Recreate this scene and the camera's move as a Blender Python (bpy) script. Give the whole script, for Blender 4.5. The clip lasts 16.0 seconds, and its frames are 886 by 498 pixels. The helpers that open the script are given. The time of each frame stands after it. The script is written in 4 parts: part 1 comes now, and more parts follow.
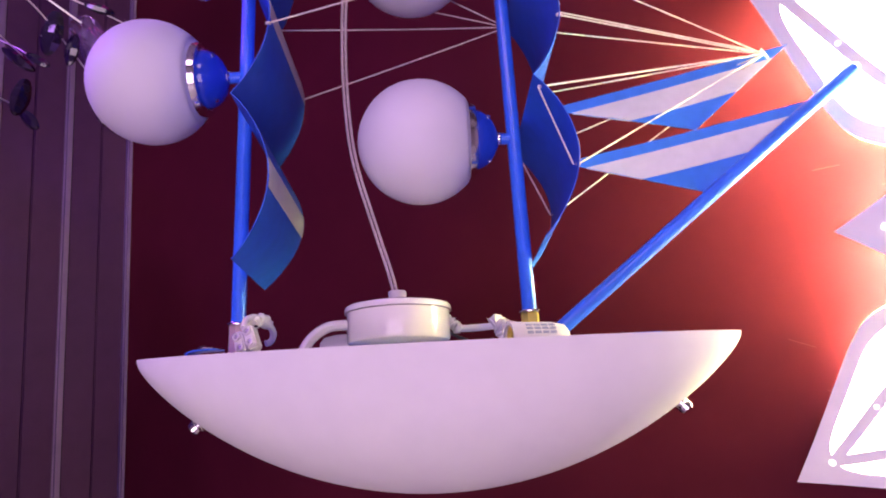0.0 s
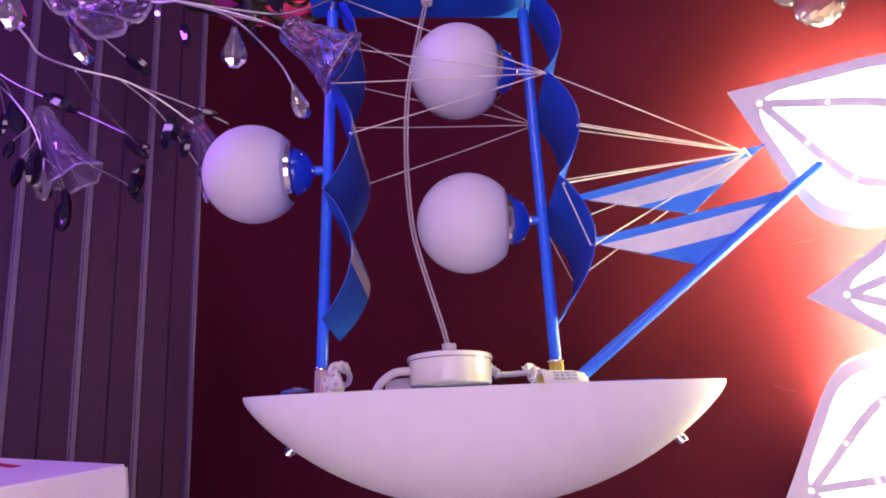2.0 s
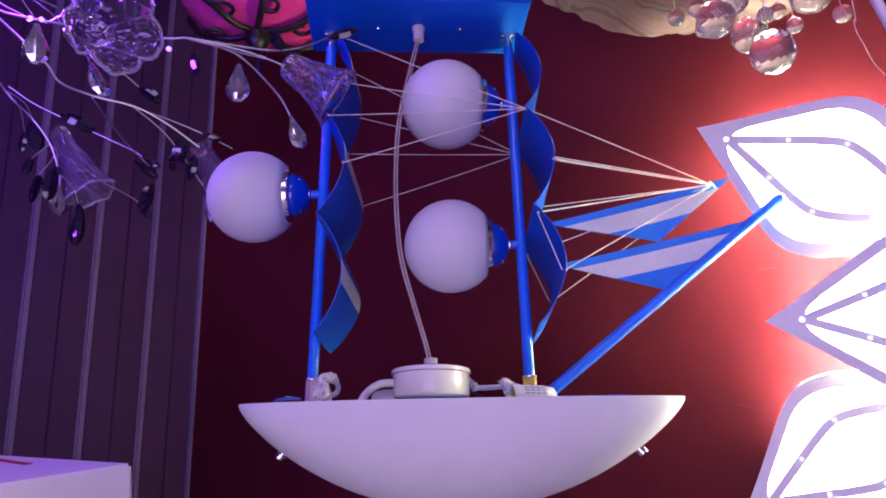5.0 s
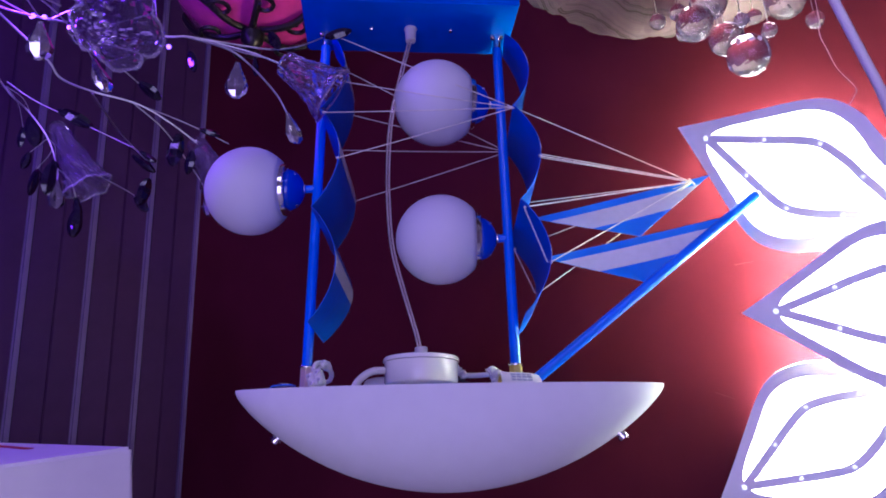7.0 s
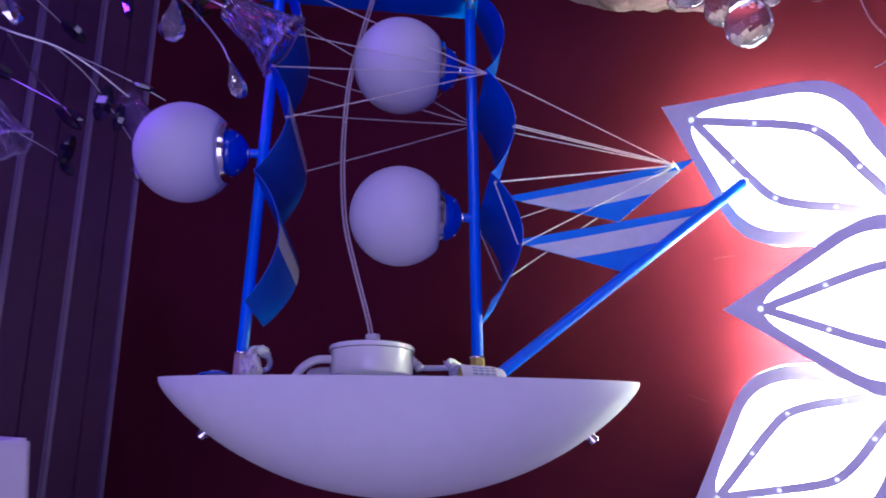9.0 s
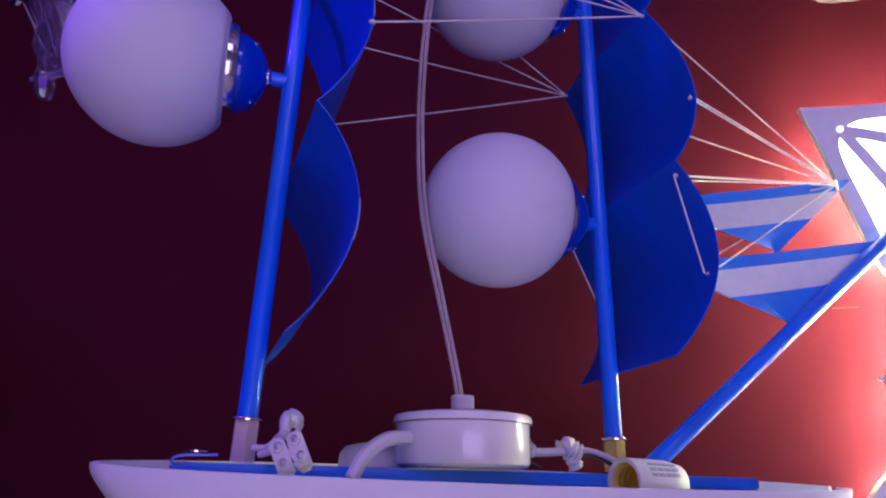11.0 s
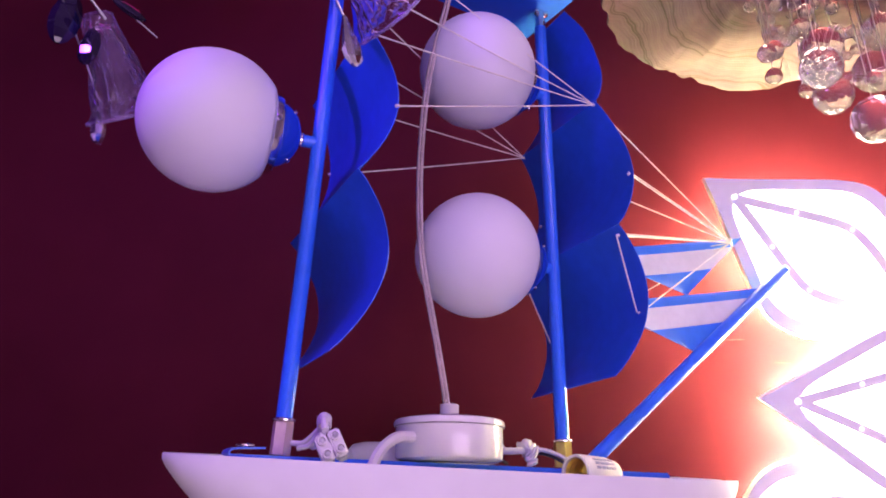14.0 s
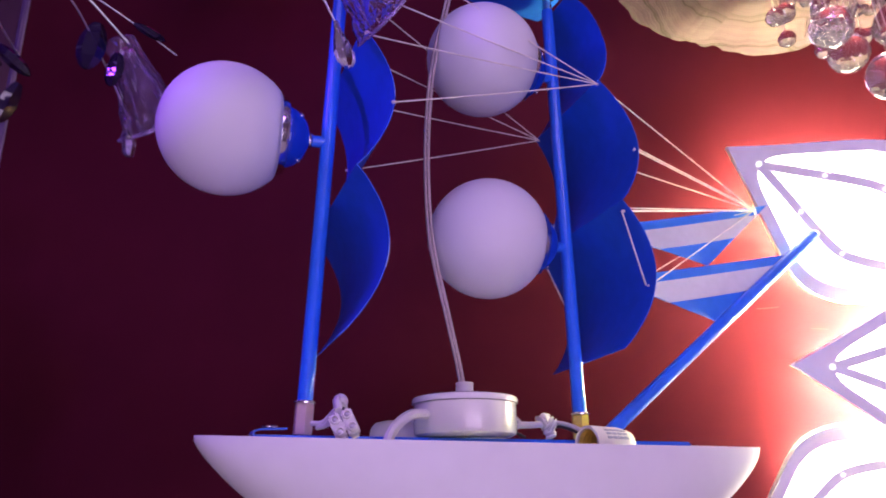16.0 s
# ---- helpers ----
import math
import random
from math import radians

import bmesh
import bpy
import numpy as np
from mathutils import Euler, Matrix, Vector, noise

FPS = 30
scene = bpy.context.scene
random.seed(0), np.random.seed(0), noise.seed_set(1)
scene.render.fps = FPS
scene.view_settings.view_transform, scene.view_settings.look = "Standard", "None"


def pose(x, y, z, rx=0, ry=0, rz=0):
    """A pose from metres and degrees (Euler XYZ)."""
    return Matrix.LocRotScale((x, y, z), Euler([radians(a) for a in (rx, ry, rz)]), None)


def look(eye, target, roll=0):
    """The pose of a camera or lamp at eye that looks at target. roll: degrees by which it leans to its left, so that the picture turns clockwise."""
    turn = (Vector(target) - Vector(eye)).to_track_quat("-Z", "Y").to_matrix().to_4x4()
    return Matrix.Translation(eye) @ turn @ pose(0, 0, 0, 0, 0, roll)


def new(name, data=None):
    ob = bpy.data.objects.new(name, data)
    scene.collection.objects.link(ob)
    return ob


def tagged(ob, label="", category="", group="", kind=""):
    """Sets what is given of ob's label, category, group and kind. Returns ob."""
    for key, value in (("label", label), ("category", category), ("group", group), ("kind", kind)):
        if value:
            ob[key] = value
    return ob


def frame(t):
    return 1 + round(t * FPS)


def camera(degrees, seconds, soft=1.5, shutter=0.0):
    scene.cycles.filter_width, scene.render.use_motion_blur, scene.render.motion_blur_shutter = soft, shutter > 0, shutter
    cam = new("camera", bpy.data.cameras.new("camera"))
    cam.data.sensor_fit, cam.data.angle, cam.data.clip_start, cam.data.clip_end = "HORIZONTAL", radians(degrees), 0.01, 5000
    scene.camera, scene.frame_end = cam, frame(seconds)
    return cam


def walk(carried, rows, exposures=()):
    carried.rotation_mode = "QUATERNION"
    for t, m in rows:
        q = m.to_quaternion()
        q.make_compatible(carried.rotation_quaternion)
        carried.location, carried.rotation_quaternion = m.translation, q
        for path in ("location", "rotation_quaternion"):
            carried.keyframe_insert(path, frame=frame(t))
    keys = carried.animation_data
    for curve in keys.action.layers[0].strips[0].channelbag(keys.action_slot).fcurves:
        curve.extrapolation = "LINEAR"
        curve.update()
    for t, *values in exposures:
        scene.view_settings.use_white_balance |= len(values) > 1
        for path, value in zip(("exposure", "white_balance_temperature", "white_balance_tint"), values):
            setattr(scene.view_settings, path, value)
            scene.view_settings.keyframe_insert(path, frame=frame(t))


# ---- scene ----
cam = camera(62.3, 16.0, 1.8, 0.4)
PATH = [
    (0, (-0.013, 0.062, 1.696), (0.017, 2.039, 1.998), -2.3),
    (0.5, (-0.029, 0.023, 1.692), (-0.005, 1.993, 2.040), -1.8),
    (1, (-0.041, -0.033, 1.704), (0.007, 1.939, 2.033), -2.6),
    (1.5, (-0.047, -0.098, 1.703), (-0.042, 1.869, 2.065), -2.5),
    (2, (-0.043, -0.129, 1.697), (-0.067, 1.829, 2.104), -1.7),
    (2.5, (-0.036, -0.154, 1.702), (-0.051, 1.798, 2.136), -0.9),
    (3, (-0.022, -0.182, 1.695), (-0.042, 1.768, 2.140), -0.4),
    (3.5, (-0.016, -0.191, 1.694), (-0.029, 1.758, 2.142), -0.3),
    (4, (-0.018, -0.196, 1.697), (-0.033, 1.750, 2.157), -0.2),
    (4.5, (-0.020, -0.195, 1.691), (-0.052, 1.751, 2.152), -0.3),
    (4.7, (-0.010, -0.198, 1.696), (-0.054, 1.753, 2.133), -0.5),
    (7, (-0.012, -0.242, 1.678), (-0.023, 1.711, 2.112), -0.4),
    (7.5, (-0.005, -0.240, 1.676), (-0.020, 1.711, 2.115), -0.4),
    (8, (-0.008, -0.238, 1.676), (-0.016, 1.713, 2.117), -0.4),
    (8.2, (-0.008, -0.235, 1.676), (-0.011, 1.717, 2.113), -0.2),
    (10.3, (-0.140, 0.169, 1.710), (0.317, 2.078, 2.091), 2.7),
    (10.5, (-0.182, 0.205, 1.722), (0.327, 2.104, 2.089), 2.7),
    (11, (-0.259, 0.260, 1.744), (0.356, 2.104, 2.215), 3.4),
    (11.5, (-0.316, 0.263, 1.750), (0.394, 2.070, 2.233), 3.7),
    (12, (-0.361, 0.239, 1.753), (0.386, 2.025, 2.257), 4.4),
    (12.5, (-0.379, 0.219, 1.747), (0.446, 1.957, 2.293), 5.5),
    (13, (-0.387, 0.201, 1.731), (0.467, 1.933, 2.250), 4.5),
    (13.5, (-0.396, 0.184, 1.728), (0.475, 1.899, 2.277), 3.7),
    (14, (-0.396, 0.160, 1.725), (0.466, 1.886, 2.253), 3.9),
    (14.5, (-0.393, 0.156, 1.719), (0.463, 1.878, 2.269), 3.5),
    (15, (-0.390, 0.147, 1.719), (0.462, 1.872, 2.263), 3.3),
    (15.5, (-0.376, 0.138, 1.710), (0.451, 1.880, 2.240), 2.9),
    (16, (-0.347, 0.102, 1.720), (0.336, 1.919, 2.200), 2.0),
]
EXPOSURES = [
    (0.0, 0.43, 7800, 3), (2.0, 0.32, 7550, 4), (2.5, 0.26, 7250, 6), (3.5, 0.11, 6700, 8), (4.5, -0.04, 6250, 9),
    (7.0, -0.52, 5000, 14), (8.0, -0.54, 4920, 14), (10.5, -0.87, 4950, 14), (11.0, -0.50, 5600, 14),
    (11.5, 0.0, 7150, 25), (12.0, 0.28, 7600, 20), (13.5, 0.42, 7500, 13), (14.0, 0.38, 7250, 10), (15.0, 0.20, 6950, 8), (16.0, 0.05, 6650, 8),
]

walk(cam, [(t, look(eye, target, roll)) for t, eye, target, roll in PATH], EXPOSURES)

# ---- world and light ----
# the hung display is laid out on axes of its own; this brings them plumb with the room
PIVOT = Matrix.Translation((0.0, 0.81, 1.74))
PLUMB = PIVOT @ Vector((0.0262, -0.1219, 1.0)).rotation_difference((0, 0, 1)).to_matrix().to_4x4() @ PIVOT.inverted()
world = bpy.data.worlds.new("shop_air")
scene.world = world
world.use_nodes = True
bg = world.node_tree.nodes["Background"]
bg.inputs[0].default_value = (0.22, 0.14, 0.42, 1)
bg.inputs[1].default_value = 0.012


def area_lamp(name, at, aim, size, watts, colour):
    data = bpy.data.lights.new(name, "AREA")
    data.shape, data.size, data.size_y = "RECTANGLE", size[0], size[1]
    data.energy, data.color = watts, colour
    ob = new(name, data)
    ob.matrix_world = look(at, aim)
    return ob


def point_lamp(name, at, watts, colour, radius=0.02):
    data = bpy.data.lights.new(name, "POINT")
    data.energy, data.color, data.shadow_soft_size = watts, colour, radius
    ob = new(name, data)
    ob.location = at
    return ob


# shop ceiling panel behind the visitor, added unseen fills, and the crystal chandelier's violet lamps
area_lamp("unseen_ceiling_lamp", (-0.1, -1.1, 3.3), (-0.1, -0.6, 0.5), (1.2, 1.2), 21, (0.82, 0.59, 1.0))
# large front fill, added low to brighten the hull from below; source unseen
area_lamp("unseen_front_fill", (-0.3, -2.42, 1.12), (-0.3, 0.0, 1.45), (2.0, 1.7), 47, (0.82, 0.59, 1.0))
# added violet fill for the left globe and panelling, with no fixture of its own
area_lamp("unseen_ceiling_lamp", (-1.3, -0.6, 3.3), (-1.0, -0.4, 0.5), (0.6, 0.6), 15, (0.46, 0.22, 1.0))
point_lamp("violet_bulb_lamp", PLUMB @ Vector((-0.627, 0.68, 2.285)), 3.8, (0.27, 0.045, 1.0), 0.03)
point_lamp("violet_bulb_lamp", PLUMB @ Vector((-0.80, 0.62, 2.40)), 4.6, (0.27, 0.045, 1.0), 0.03)


# ---- materials ----


def mat(name, base, rough=0.5, metal=0.0, spread=0.12, grain=60.0, bump=0.0, trans=0.0, ior=1.45, coat=0.0, second=None, glow=None, sub=0.0, spec=0.5):
    m = bpy.data.materials.new(name)
    m.use_nodes = True
    nt = m.node_tree
    n, l = nt.nodes, nt.links
    p = n["Principled BSDF"]
    p.inputs["Roughness"].default_value = rough
    p.inputs["Metallic"].default_value = metal
    p.inputs["IOR"].default_value = ior
    p.inputs["Transmission Weight"].default_value = trans
    p.inputs["Coat Weight"].default_value = coat
    p.inputs["Specular IOR Level"].default_value = spec
    if sub:
        p.inputs["Subsurface Weight"].default_value = sub
        p.inputs["Subsurface Radius"].default_value = (0.02, 0.02, 0.02)
        p.inputs["Subsurface Scale"].default_value = 0.5
    c = Vector(base)
    if spread > 0 or second:
        tc = n.new("ShaderNodeTexCoord")
        a = n.new("ShaderNodeTexNoise")
        a.inputs["Scale"].default_value, a.inputs["Detail"].default_value = grain, 4
        b = n.new("ShaderNodeTexNoise")
        b.inputs["Scale"].default_value, b.inputs["Detail"].default_value = grain / 11, 3
        mix = n.new("ShaderNodeMath")
        mix.operation = "MULTIPLY_ADD"
        mix.inputs[1].default_value = 0.4
        l.new(tc.outputs["Object"], a.inputs["Vector"])
        l.new(tc.outputs["Object"], b.inputs["Vector"])
        l.new(a.outputs["Fac"], mix.inputs[0])
        half = n.new("ShaderNodeMath")
        half.operation = "MULTIPLY"
        half.inputs[1].default_value = 0.6
        l.new(b.outputs["Fac"], half.inputs[0])
        l.new(half.outputs[0], mix.inputs[2])
        ramp = n.new("ShaderNodeValToRGB")
        dark = Vector(second) if second else c * (1 - spread)
        light = c if second else c * (1 + spread)
        ramp.color_ramp.elements[0].position, ramp.color_ramp.elements[1].position = 0.36, 0.64
        ramp.color_ramp.elements[0].color = (*dark, 1)
        ramp.color_ramp.elements[1].color = (*[min(1, v) for v in light], 1)
        l.new(mix.outputs[0], ramp.inputs[0])
        l.new(ramp.outputs[0], p.inputs["Base Color"])
        rr = n.new("ShaderNodeMapRange")
        rr.inputs["To Min"].default_value, rr.inputs["To Max"].default_value = max(0, rough * 0.8), min(1, rough * 1.25)
        l.new(b.outputs["Fac"], rr.inputs["Value"])
        l.new(rr.outputs[0], p.inputs["Roughness"])
        if bump:
            bp = n.new("ShaderNodeBump")
            bp.inputs["Strength"].default_value, bp.inputs["Distance"].default_value = bump, 0.002
            l.new(mix.outputs[0], bp.inputs["Height"])
            l.new(bp.outputs[0], p.inputs["Normal"])
    else:
        p.inputs["Base Color"].default_value = (*c, 1)
    if glow:
        p.inputs["Emission Color"].default_value = (*glow[0], 1)
        p.inputs["Emission Strength"].default_value = glow[1]
    return m


BLUE = mat("blue_enamel", (0.02, 0.15, 0.82), 0.32, 0, 0.10, 90, 0.05, coat=0.3)
CAP_BLUE = mat("dark_blue_enamel", (0.008, 0.05, 0.55), 0.16, 0, 0.06, 60, 0.0, coat=0.6)
SAIL_BLUE = mat("blue_sail_paint", (0.011, 0.105, 0.66), 0.42, 0, 0.10, 70, 0.05)
PLATE_BLUE = mat("blue_plate_paint", (0.006, 0.10, 0.70), 0.38, 0, 0.08, 50, 0.03)
JIB_BLUE = mat("light_blue_sail_paint", (0.028, 0.21, 0.80), 0.42, 0, 0.10, 70, 0.05)
STRIPE = mat("white_stripe_paint", (0.66, 0.66, 0.72), 0.5, 0, 0.08, 80, 0.03)
OPAL = mat("opal_glass", (0.74, 0.73, 0.81), 0.55, 0, 0.02, 30, 0.0, sub=0.5)
HULL_GLASS = mat("frosted_hull_glass", (0.76, 0.765, 0.78), 0.55, 0, 0.03, 40, 0.02, sub=0.15)
CHROME = mat("chrome", (0.78, 0.78, 0.80), 0.14, 1, 0.05, 200)
WHITE_ENAMEL = mat("white_enamel", (0.80, 0.78, 0.78), 0.14, 0, 0.03, 40, 0.02, coat=0.7)
WHITE_PLASTIC = mat("white_plastic", (0.72, 0.70, 0.70), 0.45, 0, 0.06, 60, 0.05)
COPPER = mat("copper_plating", (0.98, 0.76, 0.66), 0.5, 0.75, 0.10, 120, 0.05)
BRASS = mat("brass", (0.92, 0.74, 0.22), 0.42, 1, 0.15, 120, 0.05)
CORD = mat("white_cord", (0.74, 0.70, 0.66), 0.8, 0, 0.15, 300, 0.3)
CLEAR_CABLE = mat("clear_cable_sheath", (0.95, 0.90, 0.93), 0.12, 0, 0, trans=0.92, ior=1.35)
CORE = mat("pale_cable_core", (0.72, 0.62, 0.62), 0.4, 0, 0.1, 200)
BLACK_WIRE = mat("black_wire", (0.02, 0.02, 0.025), 0.45, 0, 0.2, 200)
LABEL_GREY = mat("label_print", (0.33, 0.36, 0.48), 0.6, 0, 0.1, 150)
CRYSTAL = mat("crystal", (0.97, 0.95, 0.98), 0.02, 0, 0, trans=0.95, ior=1.42)
SMOKE = mat("smoked_crystal", (0.016, 0.009, 0.030), 0.03, 0, 0, trans=0.35, ior=1.6)
CUP_GLASS = mat("moulded_flower_glass", (0.84, 0.73, 1.0), 0.0, 0, 0, trans=0.965, ior=1.36)
CUP_LIP = mat("milky_glass_lip", (0.70, 0.56, 1.0), 0.05, 0, 0.1, 90, trans=0.74, ior=1.45)
DROP_CRYSTAL = mat("cut_crystal", (0.95, 0.93, 1.0), 0.03, 0.6, 0, trans=0.98, ior=1.9)
STEM = mat("silver_wire", (0.52, 0.51, 0.52), 0.36, 1, 0.12, 200)
FLANGE = mat("white_petal_metal", (0.90, 0.89, 0.92), 0.5, 0, 0.03, 60, 0.02)
LIT = mat("lit_acrylic", (0.8, 0.8, 0.8), 0.5, 0, 0, glow=((1.0, 0.90, 0.70), 16.0))
PIN = mat("pin_lens", (0.85, 0.85, 0.85), 0.4, 0, 0, glow=((1.0, 0.95, 0.90), 1.6))
BACK_LIT = mat("lit_back_acrylic", (0.8, 0.8, 0.8), 0.5, 0, 0, glow=((1.0, 0.84, 0.40), 14.0))
GLOW_BAND = mat("wall_glow_emitter", (0.8, 0.8, 0.8), 0.5, 0, 0, glow=((1.0, 1.0, 0.40), 850.0))
VIOLET_POINT = mat("violet_point", (0.6, 0.5, 0.9), 0.4, 0, 0, glow=((0.28, 0.10, 1.0), 6.0))
RED_WALL = mat("red_gloss_board", (0.075, 0.0083, 0.0205), 0.5, 0, 0.12, 9, 0.03, spec=0.04)
PANEL = mat("grey_ribbed_pvc", (0.037, 0.0105, 0.063), 0.6, 0, 0.12, 20, 0.05, spec=0.08)
PANEL_LIGHT = mat("pale_rib_pvc", (0.105, 0.056, 0.20), 0.5, 0, 0.10, 20, 0.05, spec=0.15)
PLASTER = mat("painted_plaster", (0.34, 0.28, 0.34), 0.85, 0, 0.08, 14, 0.2)
CEILING_PAINT = mat("ceiling_paint", (0.30, 0.26, 0.32), 0.9, 0, 0.06, 12, 0.1)
FLOOR_TILE = mat("floor_tile", (0.50, 0.47, 0.47), 0.3, 0, 0.12, 8, 0.05)
CARTON = mat("white_carton", (0.84, 0.81, 0.82), 0.7, 0, 0.04, 30, 0.1)
RED_PRINT = mat("red_print", (0.55, 0.03, 0.05), 0.6, 0, 0.1, 40)
MAGENTA = mat("magenta_glass", (0.50, 0.03, 0.24), 0.16, 0, 0.3, 25, 0.15, coat=0.6, glow=((0.75, 0.05, 0.45), 0.05))
IRON = mat("dark_scroll_iron", (0.03, 0.02, 0.03), 0.3, 0.6, 0.2, 80)
STEEL = mat("galvanised_steel", (0.45, 0.45, 0.46), 0.4, 1, 0.15, 60)


def marble_glass():
    """Mauve-beige pressed glass: fine flow lines that follow the petal's rim, dark creases, rippled relief."""
    m = mat("marbled_glass", (0.3, 0.25, 0.22), 0.5, 0, 0, spec=0.15, sub=0.4)
    n, l = m.node_tree.nodes, m.node_tree.links
    p = n["Principled BSDF"]
    tc = n.new("ShaderNodeTexCoord")
    flat = n.new("ShaderNodeVectorMath")
    flat.operation = "MULTIPLY_ADD"
    flat.inputs[1].default_value, flat.inputs[2].default_value = (1, 1, 0), (0.007, 0.005, 0)
    reach = n.new("ShaderNodeVectorMath")
    reach.operation = "LENGTH"
    l.new(tc.outputs["Object"], flat.inputs[0])
    l.new(flat.outputs[0], reach.inputs[0])
    warp = n.new("ShaderNodeTexNoise")
    warp.inputs["Scale"].default_value, warp.inputs["Detail"].default_value = 7, 3
    l.new(tc.outputs["Object"], warp.inputs["Vector"])
    bent = n.new("ShaderNodeMath")
    bent.operation, bent.inputs[1].default_value = "MULTIPLY_ADD", 0.09
    l.new(warp.outputs["Fac"], bent.inputs[0])
    l.new(reach.outputs["Value"], bent.inputs[2])
    line = n.new("ShaderNodeCombineXYZ")
    l.new(bent.outputs[0], line.inputs[0])
    waves = []
    for scale, bend in ((5.5, 1.5), (24.0, 2.5), (75.0, 3.0)):
        w = n.new("ShaderNodeTexWave")
        w.wave_type, w.bands_direction = "BANDS", "X"
        w.inputs["Scale"].default_value, w.inputs["Distortion"].default_value = scale, bend
        w.inputs["Detail"].default_value, w.inputs["Detail Scale"].default_value = 3, 2.0
        l.new(line.outputs[0], w.inputs["Vector"])
        waves.append(w)

    def blend(a, b, k):
        x = n.new("ShaderNodeMix")
        x.inputs[0].default_value = k
        l.new(a, x.inputs[2])
        l.new(b, x.inputs[3])
        return x.outputs[0]

    fine = blend(waves[1].outputs["Fac"], waves[2].outputs["Fac"], 0.45)
    both = blend(waves[0].outputs["Fac"], fine, 0.58)
    ramp = n.new("ShaderNodeValToRGB")
    e = ramp.color_ramp.elements
    e[0].position, e[0].color = 0.10, (0.026, 0.0120, 0.0200, 1)
    e[1].position, e[1].color = 0.26, (0.066, 0.0350, 0.0660, 1)
    for at, c in ((0.55, (0.076, 0.0405, 0.0745, 1)), (0.85, (0.082, 0.0460, 0.0780, 1))):
        e.new(at).color = c
    bp = n.new("ShaderNodeBump")
    bp.inputs["Strength"].default_value, bp.inputs["Distance"].default_value = 0.35, 0.002
    l.new(both, ramp.inputs[0])
    l.new(ramp.outputs[0], p.inputs["Base Color"])
    l.new(both, bp.inputs["Height"])
    l.new(bp.outputs[0], p.inputs["Normal"])
    return m


MARBLE = marble_glass()

# ---- building helpers ----
ROOT = {}


def thing(name, at, label, category, group="", kind="", lay=PLUMB):
    """An empty at its base; lay brings the parts' layout axes into the room."""
    ob = new(name)
    ob.empty_display_size = 0.05
    ob.matrix_basis = lay @ Matrix.Translation(at)
    ROOT[ob] = Matrix.Translation(at)
    return tagged(ob, label, category, group, kind)


def part(name, bm, material, parent=None, label="", smooth=True):
    """Links a bmesh in world coordinates as one mesh under a thing or a part."""
    me = bpy.data.meshes.new(name)
    w = ROOT[parent] if parent else Matrix()
    bmesh.ops.recalc_face_normals(bm, faces=bm.faces)
    bm.transform(w.inverted())
    for f in bm.faces:
        f.smooth = smooth
    bm.to_mesh(me)
    bm.free()
    me.materials.append(material)
    if smooth:
        me.set_sharp_from_angle(angle=radians(38))
    ob = new(name, me)
    ob.parent = parent
    ROOT[ob] = w
    if label:
        ob["label"] = label
    return ob


def piece(name, mesh, parent, m, label=""):
    """An object of its own on a shared mesh, at the world pose m."""
    ob = new(name, mesh)
    ob.parent = parent
    ob.matrix_basis = ROOT[parent].inverted() @ m
    ROOT[ob] = m
    if label:
        ob["label"] = label
    return ob


def mesh_of(name, bm, material, smooth=True):
    me = bpy.data.meshes.new(name)
    bmesh.ops.recalc_face_normals(bm, faces=bm.faces)
    for f in bm.faces:
        f.smooth = smooth
    bm.to_mesh(me)
    bm.free()
    me.materials.append(material)
    return me


def glide(points, steps=8):
    """A smooth line through control points."""
    p = [Vector(q) for q in points]
    p = [p[0] * 2 - p[1]] + p + [p[-1] * 2 - p[-2]]
    out = []
    for i in range(1, len(p) - 2):
        a, b, c, d = p[i - 1 : i + 3]
        for k in range(steps):
            t = k / steps
            out.append(0.5 * (2 * b + (c - a) * t + (2 * a - 5 * b + 4 * c - d) * t * t + (3 * b - a - 3 * c + d) * t**3))
    return out + [p[-2]]


def tube(bm, line, r, seg=10, r_end=None):
    line = [Vector(q) for q in line]
    rings, up = [], None
    for i, q in enumerate(line):
        ahead = (line[min(i + 1, len(line) - 1)] - line[max(i - 1, 0)]).normalized()
        if up is None:
            up = ahead.orthogonal().normalized()
        up = (up - ahead * up.dot(ahead)).normalized()
        side = ahead.cross(up)
        k = r if r_end is None else r + (r_end - r) * i / (len(line) - 1)
        rings.append([bm.verts.new(q + k * (math.cos(a) * up + math.sin(a) * side)) for a in (math.tau * j / seg for j in range(seg))])
    for a, b in zip(rings, rings[1:]):
        for j in range(seg):
            bm.faces.new((a[j], a[(j + 1) % seg], b[(j + 1) % seg], b[j]))
    bm.faces.new(rings[0][::-1])
    bm.faces.new(rings[-1])
    return bm


def lathe(bm, profile, m=Matrix(), seg=32, wave=None):
    """Turns (radius, height) pairs round the local z axis; a radius of 0 closes the form."""
    rings = []
    for r, z in profile:
        if r < 1e-6:
            rings.append([bm.verts.new(m @ Vector((0, 0, z)))])
        else:
            rings.append([bm.verts.new(m @ Vector((r * k * math.cos(a), r * k * math.sin(a), z))) for a, k in ((math.tau * j / seg, wave(math.tau * j / seg, z) if wave else 1) for j in range(seg))])
    for a, b in zip(rings, rings[1:]):
        for j in range(seg):
            k = (j + 1) % seg
            if len(a) == 1 and len(b) == 1:
                continue
            if len(a) == 1:
                bm.faces.new((a[0], b[j], b[k]))
            elif len(b) == 1:
                bm.faces.new((a[j], b[0], a[k]))
            else:
                bm.faces.new((a[j], b[j], b[k], a[k]))
    return bm


